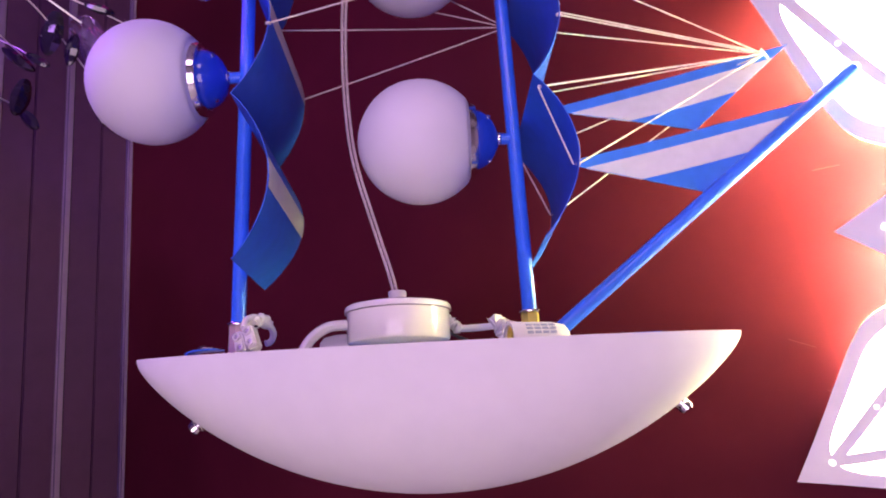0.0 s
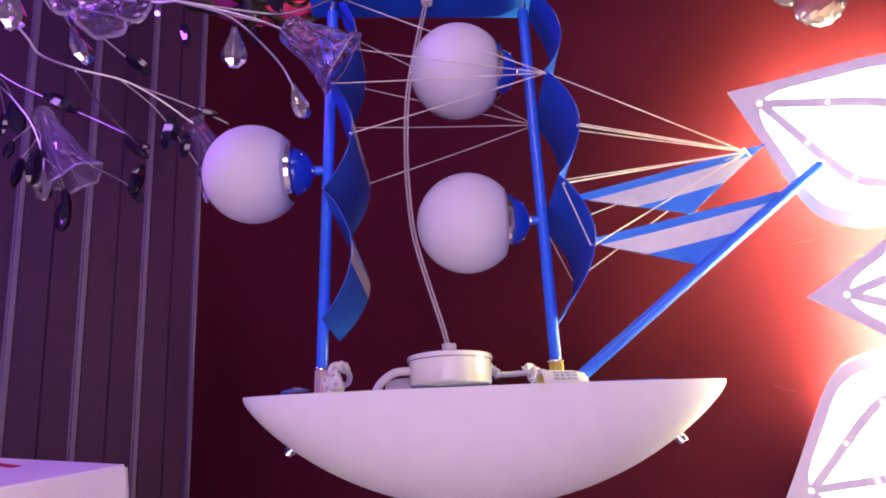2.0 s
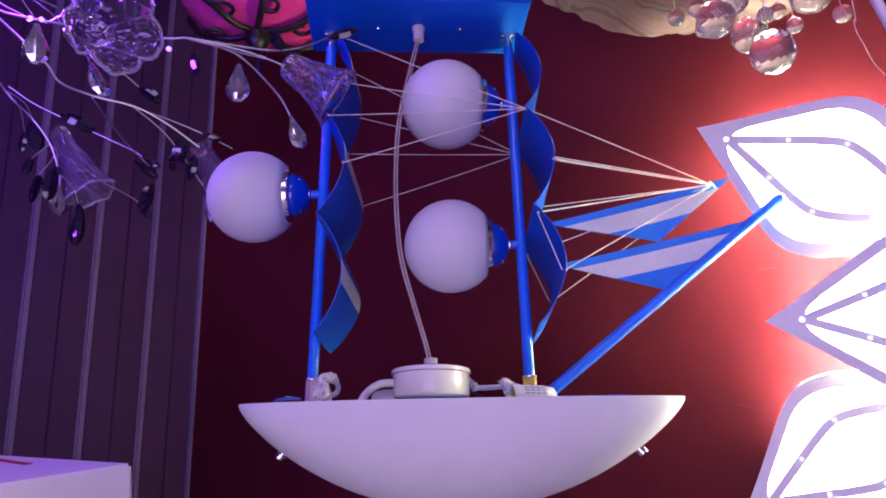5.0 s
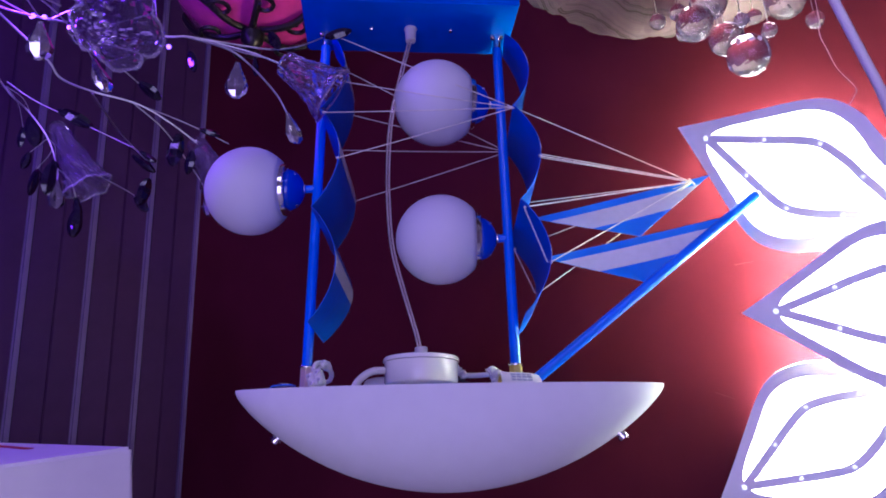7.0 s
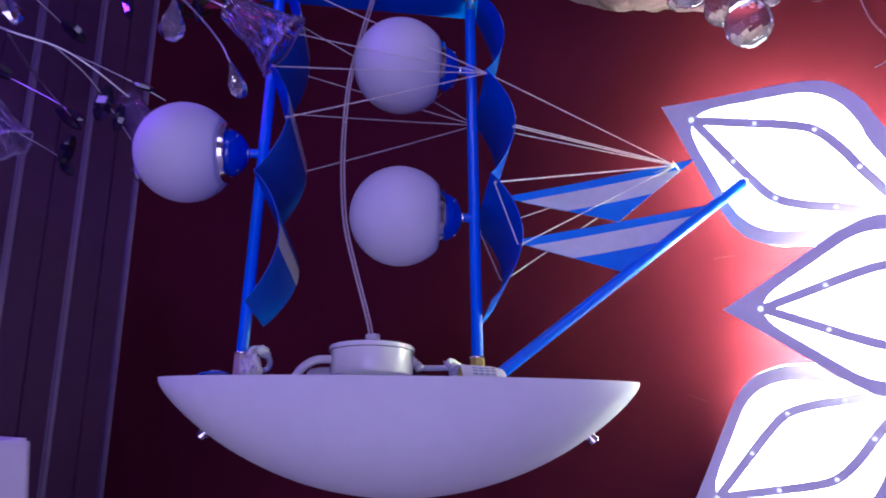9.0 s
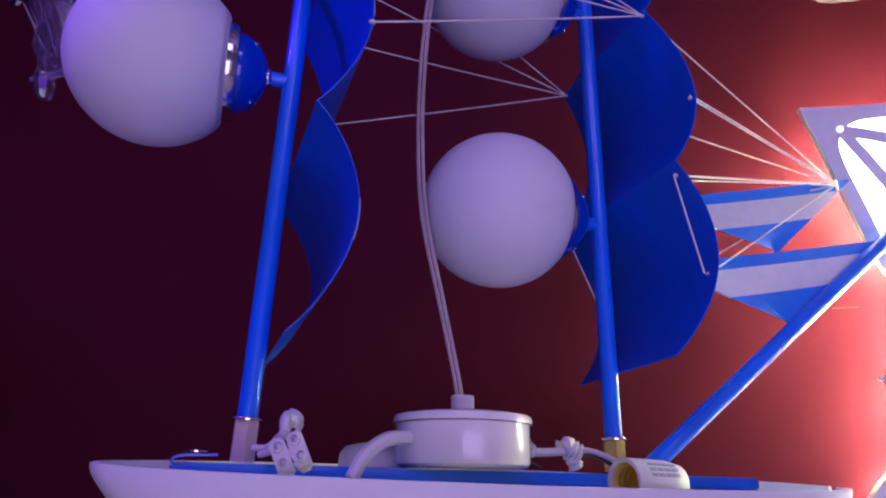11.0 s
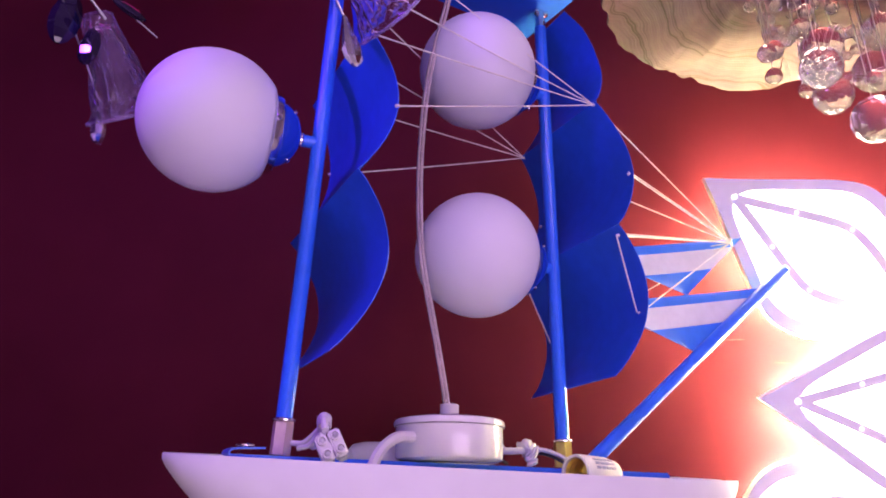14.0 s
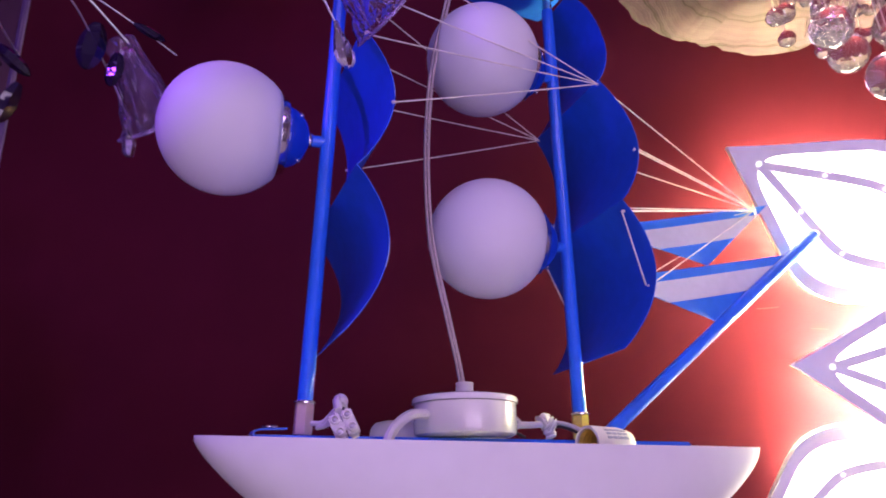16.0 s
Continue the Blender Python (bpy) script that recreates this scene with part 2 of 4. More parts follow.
def block(bm, size, m=Matrix(), bevel=0.0):
    made = bmesh.ops.create_cube(bm, size=1.0, matrix=m @ Matrix.Diagonal((*size, 1)))
    if bevel:
        edges = list({e for v in made["verts"] for e in v.link_edges})
        bmesh.ops.bevel(bm, geom=edges, offset=bevel, segments=2, affect="EDGES", clamp_overlap=True)
    return bm


def sheet(bm, rows, thick):
    """A sheet through a grid of points, given thickness both ways."""
    g = [[bm.verts.new(q) for q in row] for row in rows]
    faces = []
    for a, b in zip(g, g[1:]):
        for j in range(len(a) - 1):
            faces.append(bm.faces.new((a[j], a[j + 1], b[j + 1], b[j])))
    bm.normal_update()
    bmesh.ops.solidify(bm, geom=faces, thickness=thick)
    return bm


def along(a, b):
    """A pose at a whose z axis points to b."""
    a, b = Vector(a), Vector(b)
    return Matrix.Translation(a) @ (b - a).to_track_quat("Z", "Y").to_matrix().to_4x4()


def ease(table, z):
    """Reads a smooth curve from (z, value) pairs in falling z."""
    zs, vs = [a for a, _ in table][::-1], [b for _, b in table][::-1]
    return float(np.interp(z, zs, vs))


def rod(parent, foot, r, material, name, label="", seg=8, rose=0.0):
    """A plumb rod from a point of the layout up to the ceiling, with a rose there."""
    top = PLUMB @ Vector(foot)
    bm = bmesh.new()
    tube(bm, [top, (top.x, top.y, 3.352)], r, seg)
    if rose:
        lathe(bm, [(0, 3.33), (rose * 0.8, 3.332), (rose, 3.338), (rose, 3.352), (0, 3.352)], Matrix.Translation((top.x, top.y, 0)), 24)
    bm.transform(PLUMB.inverted())
    return part(name, bm, material, parent, label)


# ---- the room ----
CORNER = Vector((-0.704, 1.700, 0))
RUN = Vector((0.831, -0.557, 0)).normalized()
FACE = Vector((-0.557, -0.831, 0)).normalized()


def wall(name, a, b, material, label, low=0.0, high=3.35, thick=0.12):
    """A wall from a to b in plan; its face is on the line, its body behind."""
    a, b = Vector((*a, 0)), Vector((*b, 0))
    d = (b - a).normalized()
    out = Vector((d.y, -d.x, 0))
    bm = bmesh.new()
    m = Matrix.Translation((a + b) / 2 - out * thick / 2 + Vector((0, 0, (low + high) / 2))) @ Matrix.Rotation(math.atan2(d.y, d.x), 4, "Z")
    block(bm, ((b - a).length, thick, high - low), m)
    ob = part(name, bm, material, smooth=False)
    return tagged(ob, label, "wall", kind="structure")


SIDE = Vector((FACE.x, FACE.y, 0))
red_end = CORNER + RUN * 3.0
panel_end = CORNER + SIDE * 3.2
wall("wall_red", CORNER.xy, red_end.xy, RED_WALL, "glossy dark red display board wall with faint scuffs")
wall("wall_east", red_end.xy, (red_end.x, -2.4), PLASTER, "plain mauve painted shop wall")
# unseen south side: plain wall round an opening added for the front fill light
for x0, x1, z0, z1 in ((red_end.x, 0.72, 0.0, 3.35), (-1.32, panel_end.x, 0.0, 3.35), (0.72, -1.32, 0.0, 0.25), (0.72, -1.32, 2.02, 3.35)):
    wall("wall_south", (x0, -2.4), (x1, -2.4), PLASTER, "plain mauve painted wall piece around an added unseen opening", z0, z1)
wall("wall_west", (panel_end.x, -2.4), panel_end.xy, PLASTER, "plain mauve painted shop wall")

bm = bmesh.new()
block(bm, (6.0, 6.0, 0.1), Matrix.Translation((-0.4, 0.0, -0.05)))
tagged(part("floor", bm, FLOOR_TILE, smooth=False), "plain grey polished shop floor", "floor", kind="structure")
bm = bmesh.new()
block(bm, (6.0, 6.0, 0.1), Matrix.Translation((-0.4, 0.0, 3.40)))
tagged(part("ceiling", bm, CEILING_PAINT, smooth=False), "plain dim mauve shop ceiling", "ceiling", kind="structure")

# ribbed panel wall square to the red one: grooved boards with pale ribs between
panel = wall("wall_panel", panel_end.xy, CORNER.xy, PANEL, "grey ribbed plastic panelling with pale vertical ribs")
RIB = 0.1465
ALONG_PANEL = Matrix.Translation(CORNER + Vector((0, 0, 1.675))) @ Matrix.Rotation(math.atan2(-SIDE.y, -SIDE.x), 4, "Z")
bm = bmesh.new()
block(bm, (0.0175, 0.014, 3.34), Matrix(), 0.004)
rib_mesh = mesh_of("rib", bm, PANEL_LIGHT, False)
bm = bmesh.new()
block(bm, (0.0640, 0.014, 3.34), Matrix(), 0.002)
board_mesh = mesh_of("board", bm, PANEL, False)
for i in range(21):
    x = -RIB * i
    if i:
        piece("rib", rib_mesh, panel, ALONG_PANEL @ Matrix.Translation((x, -0.011, 0)), "pale vertical rib")
    for k in (0.0405, 0.1060):
        piece("board", board_mesh, panel, ALONG_PANEL @ Matrix.Translation((x - k, -0.008, 0)) @ Matrix.Rotation(radians(1.5 if k < 0.1 else -1.5), 4, "Z"))
bm = bmesh.new()
block(bm, (0.0125, 0.022, 3.34), ALONG_PANEL @ Matrix.Translation((-0.0065, -0.013, 0)), 0.003)
tagged(part("trim", bm, PANEL_LIGHT, smooth=False), "pale plastic end trim of the ribbed panelling", "trim", kind="structure")

# scuffs on the red board
bm = bmesh.new()
for s, z, length, turn in ((1.474, 1.878, 0.022, 2), (1.435, 1.617, 0.05, 3), (1.407, 1.908, 0.03, -4), (1.39, 1.64, 0.02, 30), (1.36, 1.70, 0.03, 20), (1.45, 1.60, 0.03, -8)):
    m = Matrix.Translation(CORNER + RUN * s + FACE * 0.0005 + Vector((0, 0, z))) @ Matrix.Rotation(math.atan2(RUN.y, RUN.x), 4, "Z") @ Matrix.Rotation(radians(turn), 4, "Y")
    block(bm, (length, 0.0006, 0.0011), m)
SCUFF = mat("pale_scuff", (0.085, 0.014, 0.022), 0.7, 0, 0.3, 400)
tagged(part("trim", bm, SCUFF, smooth=False), "faint pale scuff marks on the red board", "scuff", kind="structure")

# ---- the ship lamp ----
ship = thing("ship_pendant_lamp", (-0.02, 0.81, 1.555), "blue metal sailing ship pendant lamp with white glass hull and globes", "pendant lamp")
A_LOW, A_HIGH = Vector((-0.2147, 0.8180, 1.722)), Vector((-0.1895, 0.7736, 2.286))
B_LOW, B_HIGH = Vector((0.0841, 0.8100, 1.718)), Vector((0.0860, 0.7975, 2.286))


def on(low, high, z):
    return low.lerp(high, (z - low.z) / (high.z - low.z))


# ceiling plate with its bolts, plug and hanger
turn = Matrix.Translation((-0.055, 0.770, 2.2975)) @ Matrix.Rotation(radians(5.5), 4, "Z")
bm = bmesh.new()
block(bm, (0.336, 0.136, 0.028), turn, 0.003)
plate = part("ceiling_plate", bm, PLATE_BLUE, ship, "blue enamelled rectangular ceiling plate")
for x in (-0.062, 0.066):
    bm = bmesh.new()
    m = turn @ Matrix.Translation((x, 0.001, -0.014)) @ Matrix.Rotation(math.pi, 4, "X")
    lathe(bm, [(0, 0.004), (0.0022, 0.0036), (0.0034, 0.002), (0.0034, 0)], m, 6)
    part("screw", bm, CHROME, plate, "small domed screw")
bm = bmesh.new()
lathe(bm, [(0, 0.006), (0.0085, 0.006), (0.0105, 0), (0.0088, -0.001), (0.008, -0.022), (0, -0.022)], Matrix.Translation((-0.054, 0.771, 2.282)), 16)
part("cable_gland", bm, WHITE_PLASTIC, plate, "white plastic cable gland")
for x in (-0.12, 0.0):
    rod(ship, (x, 0.77, 2.308), 0.004, STEEL, "hanger_rod", "thin steel hanger rod")

for low, high, nut_mat, nut_h, name in ((A_LOW, A_HIGH, COPPER, 0.025, "copper hex ferrule"), (B_LOW, B_HIGH, BRASS, 0.021, "brass hex ferrule")):
    bm = bmesh.new()
    tube(bm, [on(low, high, low.z + nut_h), on(low, high, 2.258)], 0.0075, 20)
    mast = part("mast", bm, BLUE, ship, "blue enamelled tube mast")
    bm = bmesh.new()
    lathe(bm, [(0, -0.004), (0.0094, -0.004), (0.0094, nut_h - 0.0015), (0.0086, nut_h), (0, nut_h)], along(low, high), 6)
    part("ferrule", bm, nut_mat, mast, name, smooth=False)
    bm = bmesh.new()
    lathe(bm, [(0.0085, nut_h), (0.0112, nut_h), (0.0114, nut_h + 0.0012), (0.0108, nut_h + 0.0022), (0.0074, nut_h + 0.0022)], along(low, high), 24)
    part("washer", bm, CHROME, mast, "thin chrome washer")
    bm = bmesh.new()
    tube(bm, [on(low, high, 2.257), on(low, high, 2.2845)], 0.0062, 16)
    part("neck", bm, CHROME, mast, "chrome threaded neck")
    bm = bmesh.new()
    at = on(low, high, 2.278)
    for k in (-1, 1):
        lathe(bm, [(0, 0.004), (0.003, 0.0035), (0.0042, 0.001), (0.0042, -0.002), (0, -0.002)], Matrix.Translation(at + Vector((0.007 * k, -0.003, 0.002))) @ Matrix.Rotation(math.pi, 4, "X"), 10)
    part("screw", bm, CHROME, mast, "pair of chrome screw heads")

# sails: each one sheet bent into three billows, with a white stripe on the front of each
WIDTH = [(2.262, 0.032), (2.235, 0.044), (2.19, 0.052), (2.15, 0.064), (2.108, 0.077), (2.06, 0.086), (2.02, 0.092), (1.98, 0.098), (1.95, 0.102), (1.915, 0.101), (1.875, 0.096), (1.838, 0.089), (1.792, 0.077)]
A_FULL = [(2.3, 1.05), (2.02, 1.05), (1.95, 0.98), (1.88, 0.96), (1.79, 0.86)]
B_FULL = [(2.3, 1.0), (2.02, 0.99), (1.95, 0.95), (1.79, 0.95)]
JOINTS = (2.262, 2.108, 1.950, 1.796)


def sail_point(low, high, yc, z, f, lift=0.0):
    """A point of the sail: f runs from -1 at one edge to 1 at the other."""
    for top, foot in zip(JOINTS, JOINTS[1:]):
        if z >= foot - 1e-9:
            break
    s = (top - z) / (top - foot)
    belly = (0.030 if top > 2.2 else 0.034 if top > 2.0 else 0.037) * math.sin(math.pi * min(max(s, 0), 1)) ** 0.85 if 0 < s < 1 else 0
    mast_x = on(low, high, z).x
    return Vector((mast_x + 0.0105 + belly + lift, on(low, high, z).y + ease(yc, z) + f * ease(WIDTH, z) * ease(A_FULL if low is A_LOW else B_FULL, z), z))


def sail_levels(z_high, z_low, n):
    return [z_high + (z_low - z_high) * i / n for i in range(n + 1)]


def make_sail(low, high, yc):
    levels = []
    for top, foot in zip(JOINTS, JOINTS[1:]):
        levels += sail_levels(top, foot, 18)[: -1 if foot != JOINTS[-1] else None]
    bm = bmesh.new()
    sheet(bm, [[sail_point(low, high, yc, z, -1 + 2 * j / 10) for j in range(11)] for z in levels], 0.0009)
    sail = part("sail", bm, SAIL_BLUE, ship, "blue painted sheet metal sail in three billows")
    for mid in (2.205, 2.043, 1.872):
        bm = bmesh.new()
        sheet(bm, [[sail_point(low, high, yc, z, (-1 + 2 * j / 10) * 0.985, 0.0012) for j in range(11)] for z in sail_levels(mid + 0.0135, mid - 0.0135, 8)], 0.0004)
        part("stripe", bm, STRIPE, sail, "white painted stripe")
    return sail


A_OFF = [(2.3, 0.004), (1.95, 0.004), (1.79, -0.006)]
B_OFF = [(2.3, -0.005), (1.79, -0.005)]
make_sail(A_LOW, A_HIGH, A_OFF)
make_sail(B_LOW, B_HIGH, B_OFF)

# bowsprit and two jibs
S_LOW, S_HIGH = Vector((0.106, 0.800, 1.714)), Vector((0.4560, 0.783, 1.9775))
bm = bmesh.new()
tube(bm, [S_LOW, S_HIGH], 0.0076, 18)
sprit = part("bowsprit", bm, BLUE, ship, "blue enamelled tube bowsprit")
bm = bmesh.new()
lathe(bm, [(0, 0.008), (0.0035, 0.0075), (0.0055, 0.005), (0.006, 0.001), (0.006, -0.002), (0, -0.002)], along(S_HIGH, S_HIGH * 2 - S_LOW), 12)
part("end_screw", bm, STEEL, sprit, "steel end screw")


def make_jib(left, right, foot):
    left, right, foot = Vector(left), Vector(right), Vector(foot)

    def strip(a, b, lift):
        bm = bmesh.new()
        d = Vector((0, -lift, 0))
        n = 8
        rows = []
        for i in range(n + 1):
            w = a + (b - a) * i / n
            p, q = left.lerp(foot, w) + d, right.lerp(foot, w) + d
            rows.append([p.lerp(q, j / 12) + Vector((0, 0.003 * math.sin(math.pi * j / 12), 0)) for j in range(13)])
        return sheet(bm, rows, 0.0009 if lift == 0 else 0.0004)

    jib = part("jib", strip(0.0, 0.992, 0), JIB_BLUE, ship, "blue sheet metal jib sail")
    part("stripe", strip(0.17, 0.56, 0.0011), STRIPE, jib, "white painted stripe")
    part("stripe", strip(0.17, 0.56, -0.0011), STRIPE, jib, "white painted stripe")


make_jib((0.122, 0.797, 1.957), (0.3985, 0.797, 2.0195), (0.280, 0.795, 1.9225))
make_jib((0.132, 0.796, 1.894), (0.405, 0.791, 1.947), (0.2795, 0.797, 1.852))

# globes: opal ball, chrome collar, blue dome cap, arm to the mast
for at, low, high in (((-0.3050, 0.798, 2.0178), A_LOW, A_HIGH), ((-0.0155, 0.791, 2.1565), B_LOW, B_HIGH), ((-0.0160, 0.804, 1.931), B_LOW, B_HIGH)):
    at = Vector(at)
    m = along(at, on(low, high, at.z - 0.001))
    R = 0.0675
    bm = bmesh.new()
    lathe(bm, [(0, -R)] + [(R * math.sin(a), -R * math.cos(a)) for a in (math.pi * i / 30 for i in range(1, 24))] + [(0.0472, 0.0482), (0.042, 0.0515), (0.038, 0.052)], m, 48)
    globe = part("globe", bm, OPAL, ship, "frosted white opal glass globe")
    bm = bmesh.new()
    lathe(bm, [(0.0385, 0.0485), (0.0405, 0.0490), (0.0402, 0.0560), (0.0390, 0.0590), (0.033, 0.0600)], m, 40)
    part("collar", bm, CHROME, globe, "chrome collar ring")
    bm = bmesh.new()
    lathe(bm, [(0.0322, 0.0585), (0.0325, 0.061), (0.0312, 0.0655), (0.0282, 0.0710), (0.0235, 0.0762), (0.0170, 0.0802), (0.0105, 0.0828), (0.0072, 0.0838), (0, 0.0838)], m, 40)
    cap = part("cap", bm, CAP_BLUE, globe, "dark blue enamelled dome cap")
    for turn_by in (0.4, 2.5, 4.6):
        bm = bmesh.new()
        d = Vector((math.cos(turn_by), math.sin(turn_by), 0))
        tube(bm, [m @ (d * 0.0250 + Vector((0, 0, 0.0715))), m @ (d * 0.0285 + Vector((0, 0, 0.0735)))], 0.0020, 10)
        part("grub_screw", bm, CHROME, cap, "tiny steel grub screw")
    bm = bmesh.new()
    lathe(bm, [(0, 0.0832), (0.0076, 0.0832), (0.0080, 0.0850), (0.0072, 0.0866), (0, 0.0866)], m, 20)
    part("neck_ring", bm, CHROME, cap, "narrow chrome neck ring")
    bm = bmesh.new()
    tube(bm, [m @ Vector((0, 0, 0.0864)), m @ Vector((0, 0, 0.101))], 0.0062, 14)
    part("arm", bm, BLUE, globe, "short blue tube arm")

# hull: an open frosted glass boat bowl, leaning a little, with its deck fittings
LEAN = Matrix.Translation((-0.0165, 0.797, 1.7095)) @ Matrix.Rotation(radians(-4.2), 4, "Z") @ Matrix.Rotation(radians(1.5), 4, "Y") @ Matrix.Rotation(radians(6.0), 4, "X")
DECK = Matrix.Translation((-0.0155, 0.811, 1.7085)) @ Matrix.Rotation(radians(-1.3), 4, "Z") @ Matrix.Rotation(radians(0.9), 4, "Y") @ Matrix.Rotation(radians(4.5), 4, "X")
bm = bmesh.new()
rows = []
for i in range(61):
    u = -math.cos(math.pi * i / 60)
    k = max(1 - u * u, 0.0)
    half, deep = 0.005 + 0.105 * k**0.55, 0.005 + 0.134 * k**0.84
    rows.append([LEAN @ Vector((0.2960 * u, -half * math.cos(a), -deep * math.sin(a) ** 0.9 if math.sin(a) > 0 else 0)) for a in (math.pi * j / 28 for j in range(29))])
sheet(bm, rows, 0.004)
hull = part("hull", bm, HULL_GLASS, ship, "frosted white glass boat hull bowl")
for x, z, d in ((0.237, -0.067, 1), (-0.236, -0.067, -1)):
    bm = bmesh.new()
    m = along(LEAN @ Vector((x - 0.012 * d, -0.01, z + 0.010)), LEAN @ Vector((x + 0.02 * d, -0.012, z - 0.022)))
    lathe(bm, [(0, -0.006), (0.003, -0.006), (0.003, 0.008), (0.0076, 0.008), (0.0074, 0.0110), (0.0046, 0.0110), (0.0046, 0.0130), (0.0076, 0.0130), (0.0078, 0.0180), (0.0058, 0.0198), (0, 0.0198)], m, 18)
    part("bolt", bm, CHROME, hull, "chrome knurled bolt")

bm = bmesh.new()
block(bm, (0.474, 0.034, 0.010), DECK @ Matrix.Translation((-0.010, 0.0, 0.0)), 0.002)
bar = part("deck_bar", bm, BLUE, ship, "blue steel deck bar across the hull")
bm = bmesh.new()
fold = glide([(-0.236, 0, 0.0055), (-0.2425, 0, 0.0045), (-0.2455, 0, 0.0058), (-0.2435, 0, 0.0080), (-0.238, 0, 0.0092), (-0.228, 0, 0.0096), (-0.2165, 0, 0.0100)], 5)
sheet(bm, [[DECK @ (q + Vector((0, y, 0))) for y in (-0.015, -0.005, 0.005, 0.015)] for q in fold], 0.0016)
part("tab", bm, BLUE, bar, "folded blue end tab")
bm = bmesh.new()
lathe(bm, [(0.0085, 0), (0.0085, 0.0012), (0.0065, 0.0026), (0.0040, 0.0038), (0.002, 0.0042), (0, 0.0042)], DECK @ Matrix.Translation((-0.231, 0, 0.0122)), 16)
part("screw", bm, CHROME, bar, "chrome domed screw and washer")

# white round terminal box on the deck
m = DECK @ Matrix.Translation((-0.035, 0.001, 0.007)) @ Matrix.Rotation(radians(-3.0), 4, "X")
bm = bmesh.new()
lathe(bm, [(0, -0.001), (0.047, -0.001), (0.0515, 0.0012), (0.0525, 0.004), (0.0525, 0.031), (0, 0.031)], m, 56)
box = part("junction_box", bm, WHITE_ENAMEL, ship, "glossy white enamelled round junction box")
bm = bmesh.new()
lathe(bm, [(0.0525, 0.0315), (0.0545, 0.0318), (0.0548, 0.035), (0.0535, 0.0375), (0.050, 0.0388), (0, 0.0390)], m, 56)
part("lid", bm, WHITE_ENAMEL, box)
bm = bmesh.new()
lathe(bm, [(0.0092, 0.0388), (0.0092, 0.0535), (0.0086, 0.0542), (0.0045, 0.0542), (0, 0.0535)], m, 24)
part("cable_gland", bm, WHITE_PLASTIC, box, "white plastic cable gland")
CABLE = [(-0.054, 0.771, 2.266), (-0.070, 0.772, 2.20), (-0.087, 0.776, 2.12), (-0.093, 0.783, 2.04), (-0.0925, 0.789, 1.97), (-0.087, 0.794, 1.91), (-0.071, 0.801, 1.845), (-0.056, 0.810, 1.79), (-0.0505, 0.813, 1.762)]
bm = bmesh.new()
tube(bm, glide(CABLE, 8), 0.0036, 12)
cable = part("cable", bm, CLEAR_CABLE, ship, "clear sheathed supply cable")
for k in (-1, 1):
    bm = bmesh.new()
    tube(bm, [q + Vector((0.0017 * k, 0.0004 * k, 0)) for q in glide(CABLE, 8)], 0.0012, 8)
    part("core", bm, CORE, cable, "pale inner cable core")


def lines_on(name, paths, r, material, parent, label=""):
    for p in paths:
        bm = bmesh.new()
        tube(bm, glide(p, 6), r, 8)
        part(name, bm, material, parent, label)


lines_on("lead", [[(-0.100, 0.79, 1.735), (-0.118, 0.785, 1.733), (-0.134, 0.782, 1.722), (-0.144, 0.78, 1.706)]], 0.0052, WHITE_PLASTIC, ship, "white sleeved lead")
lines_on("lead", [[(-0.002, 0.812, 1.738), (0.006, 0.815, 1.731), (0.014, 0.819, 1.729), (0.030, 0.824, 1.7295), (0.048, 0.829, 1.731)]], 0.0036, WHITE_PLASTIC, ship, "white sleeved lead")
wrapped_at = [(-0.003, 0.811, 1.739), (0.003, 0.813, 1.735), (0.008, 0.815, 1.730), (0.013, 0.818, 1.729)]
lines_on("wire", [[(0.060, 0.826, 1.729), (0.068, 0.815, 1.726), (0.076, 0.803, 1.719), (0.082, 0.795, 1.712)], [(-0.004, 0.812, 1.727), (0.008, 0.815, 1.721), (0.020, 0.818, 1.716)]], 0.0016, BLACK_WIRE, ship, "thin black wire")
lines_on("wire", [[(0.060, 0.824, 1.7325), (0.069, 0.812, 1.729), (0.079, 0.799, 1.721), (0.086, 0.790, 1.713)]], 0.0022, WHITE_PLASTIC, ship, "thin white wire")


def terminal(m, ways, k=1.0):
    """A white terminal block: per way a stepped body with a domed back and two ringed screw wells on its face."""
    bm = bmesh.new()
    for i in range(ways):
        q = m @ Matrix.Translation((0.0125 * k * (i - (ways - 1) / 2), 0, 0))
        block(bm, (0.0112 * k, 0.013 * k, 0.026 * k), q, 0.0016 * k)
        block(bm, (0.0080 * k, 0.004 * k, 0.030 * k), q @ Matrix.Translation((0, 0.0035 * k, 0)), 0.0012 * k)
    block(bm, (0.0125 * k * (ways - 1) + 0.004, 0.006 * k, 0.008 * k), m, 0.001 * k)
    body = part("terminal_block", bm, WHITE_PLASTIC, ship, "white plastic terminal block")
    for i in range(ways):
        for z in (-0.0065, 0.0065):
            q = m @ Matrix.Translation((0.0125 * k * (i - (ways - 1) / 2), -0.0064 * k, z * k)) @ Matrix.Rotation(radians(90), 4, "X") @ Matrix.Scale(k, 4)
            bm = bmesh.new()
            lathe(bm, [(0.0046, 0.0), (0.0046, 0.0026), (0.0034, 0.0030), (0.0030, 0.0024), (0.0030, 0.0004), (0, 0.0004)], q, 14)
            part("well", bm, WHITE_PLASTIC, body)
            bm = bmesh.new()
            lathe(bm, [(0.0025, 0.0006), (0.0025, 0.0014), (0.0016, 0.0018), (0, 0.0018)], q, 10)
            part("screw", bm, STEEL, body, "sunk steel screw")
    return body


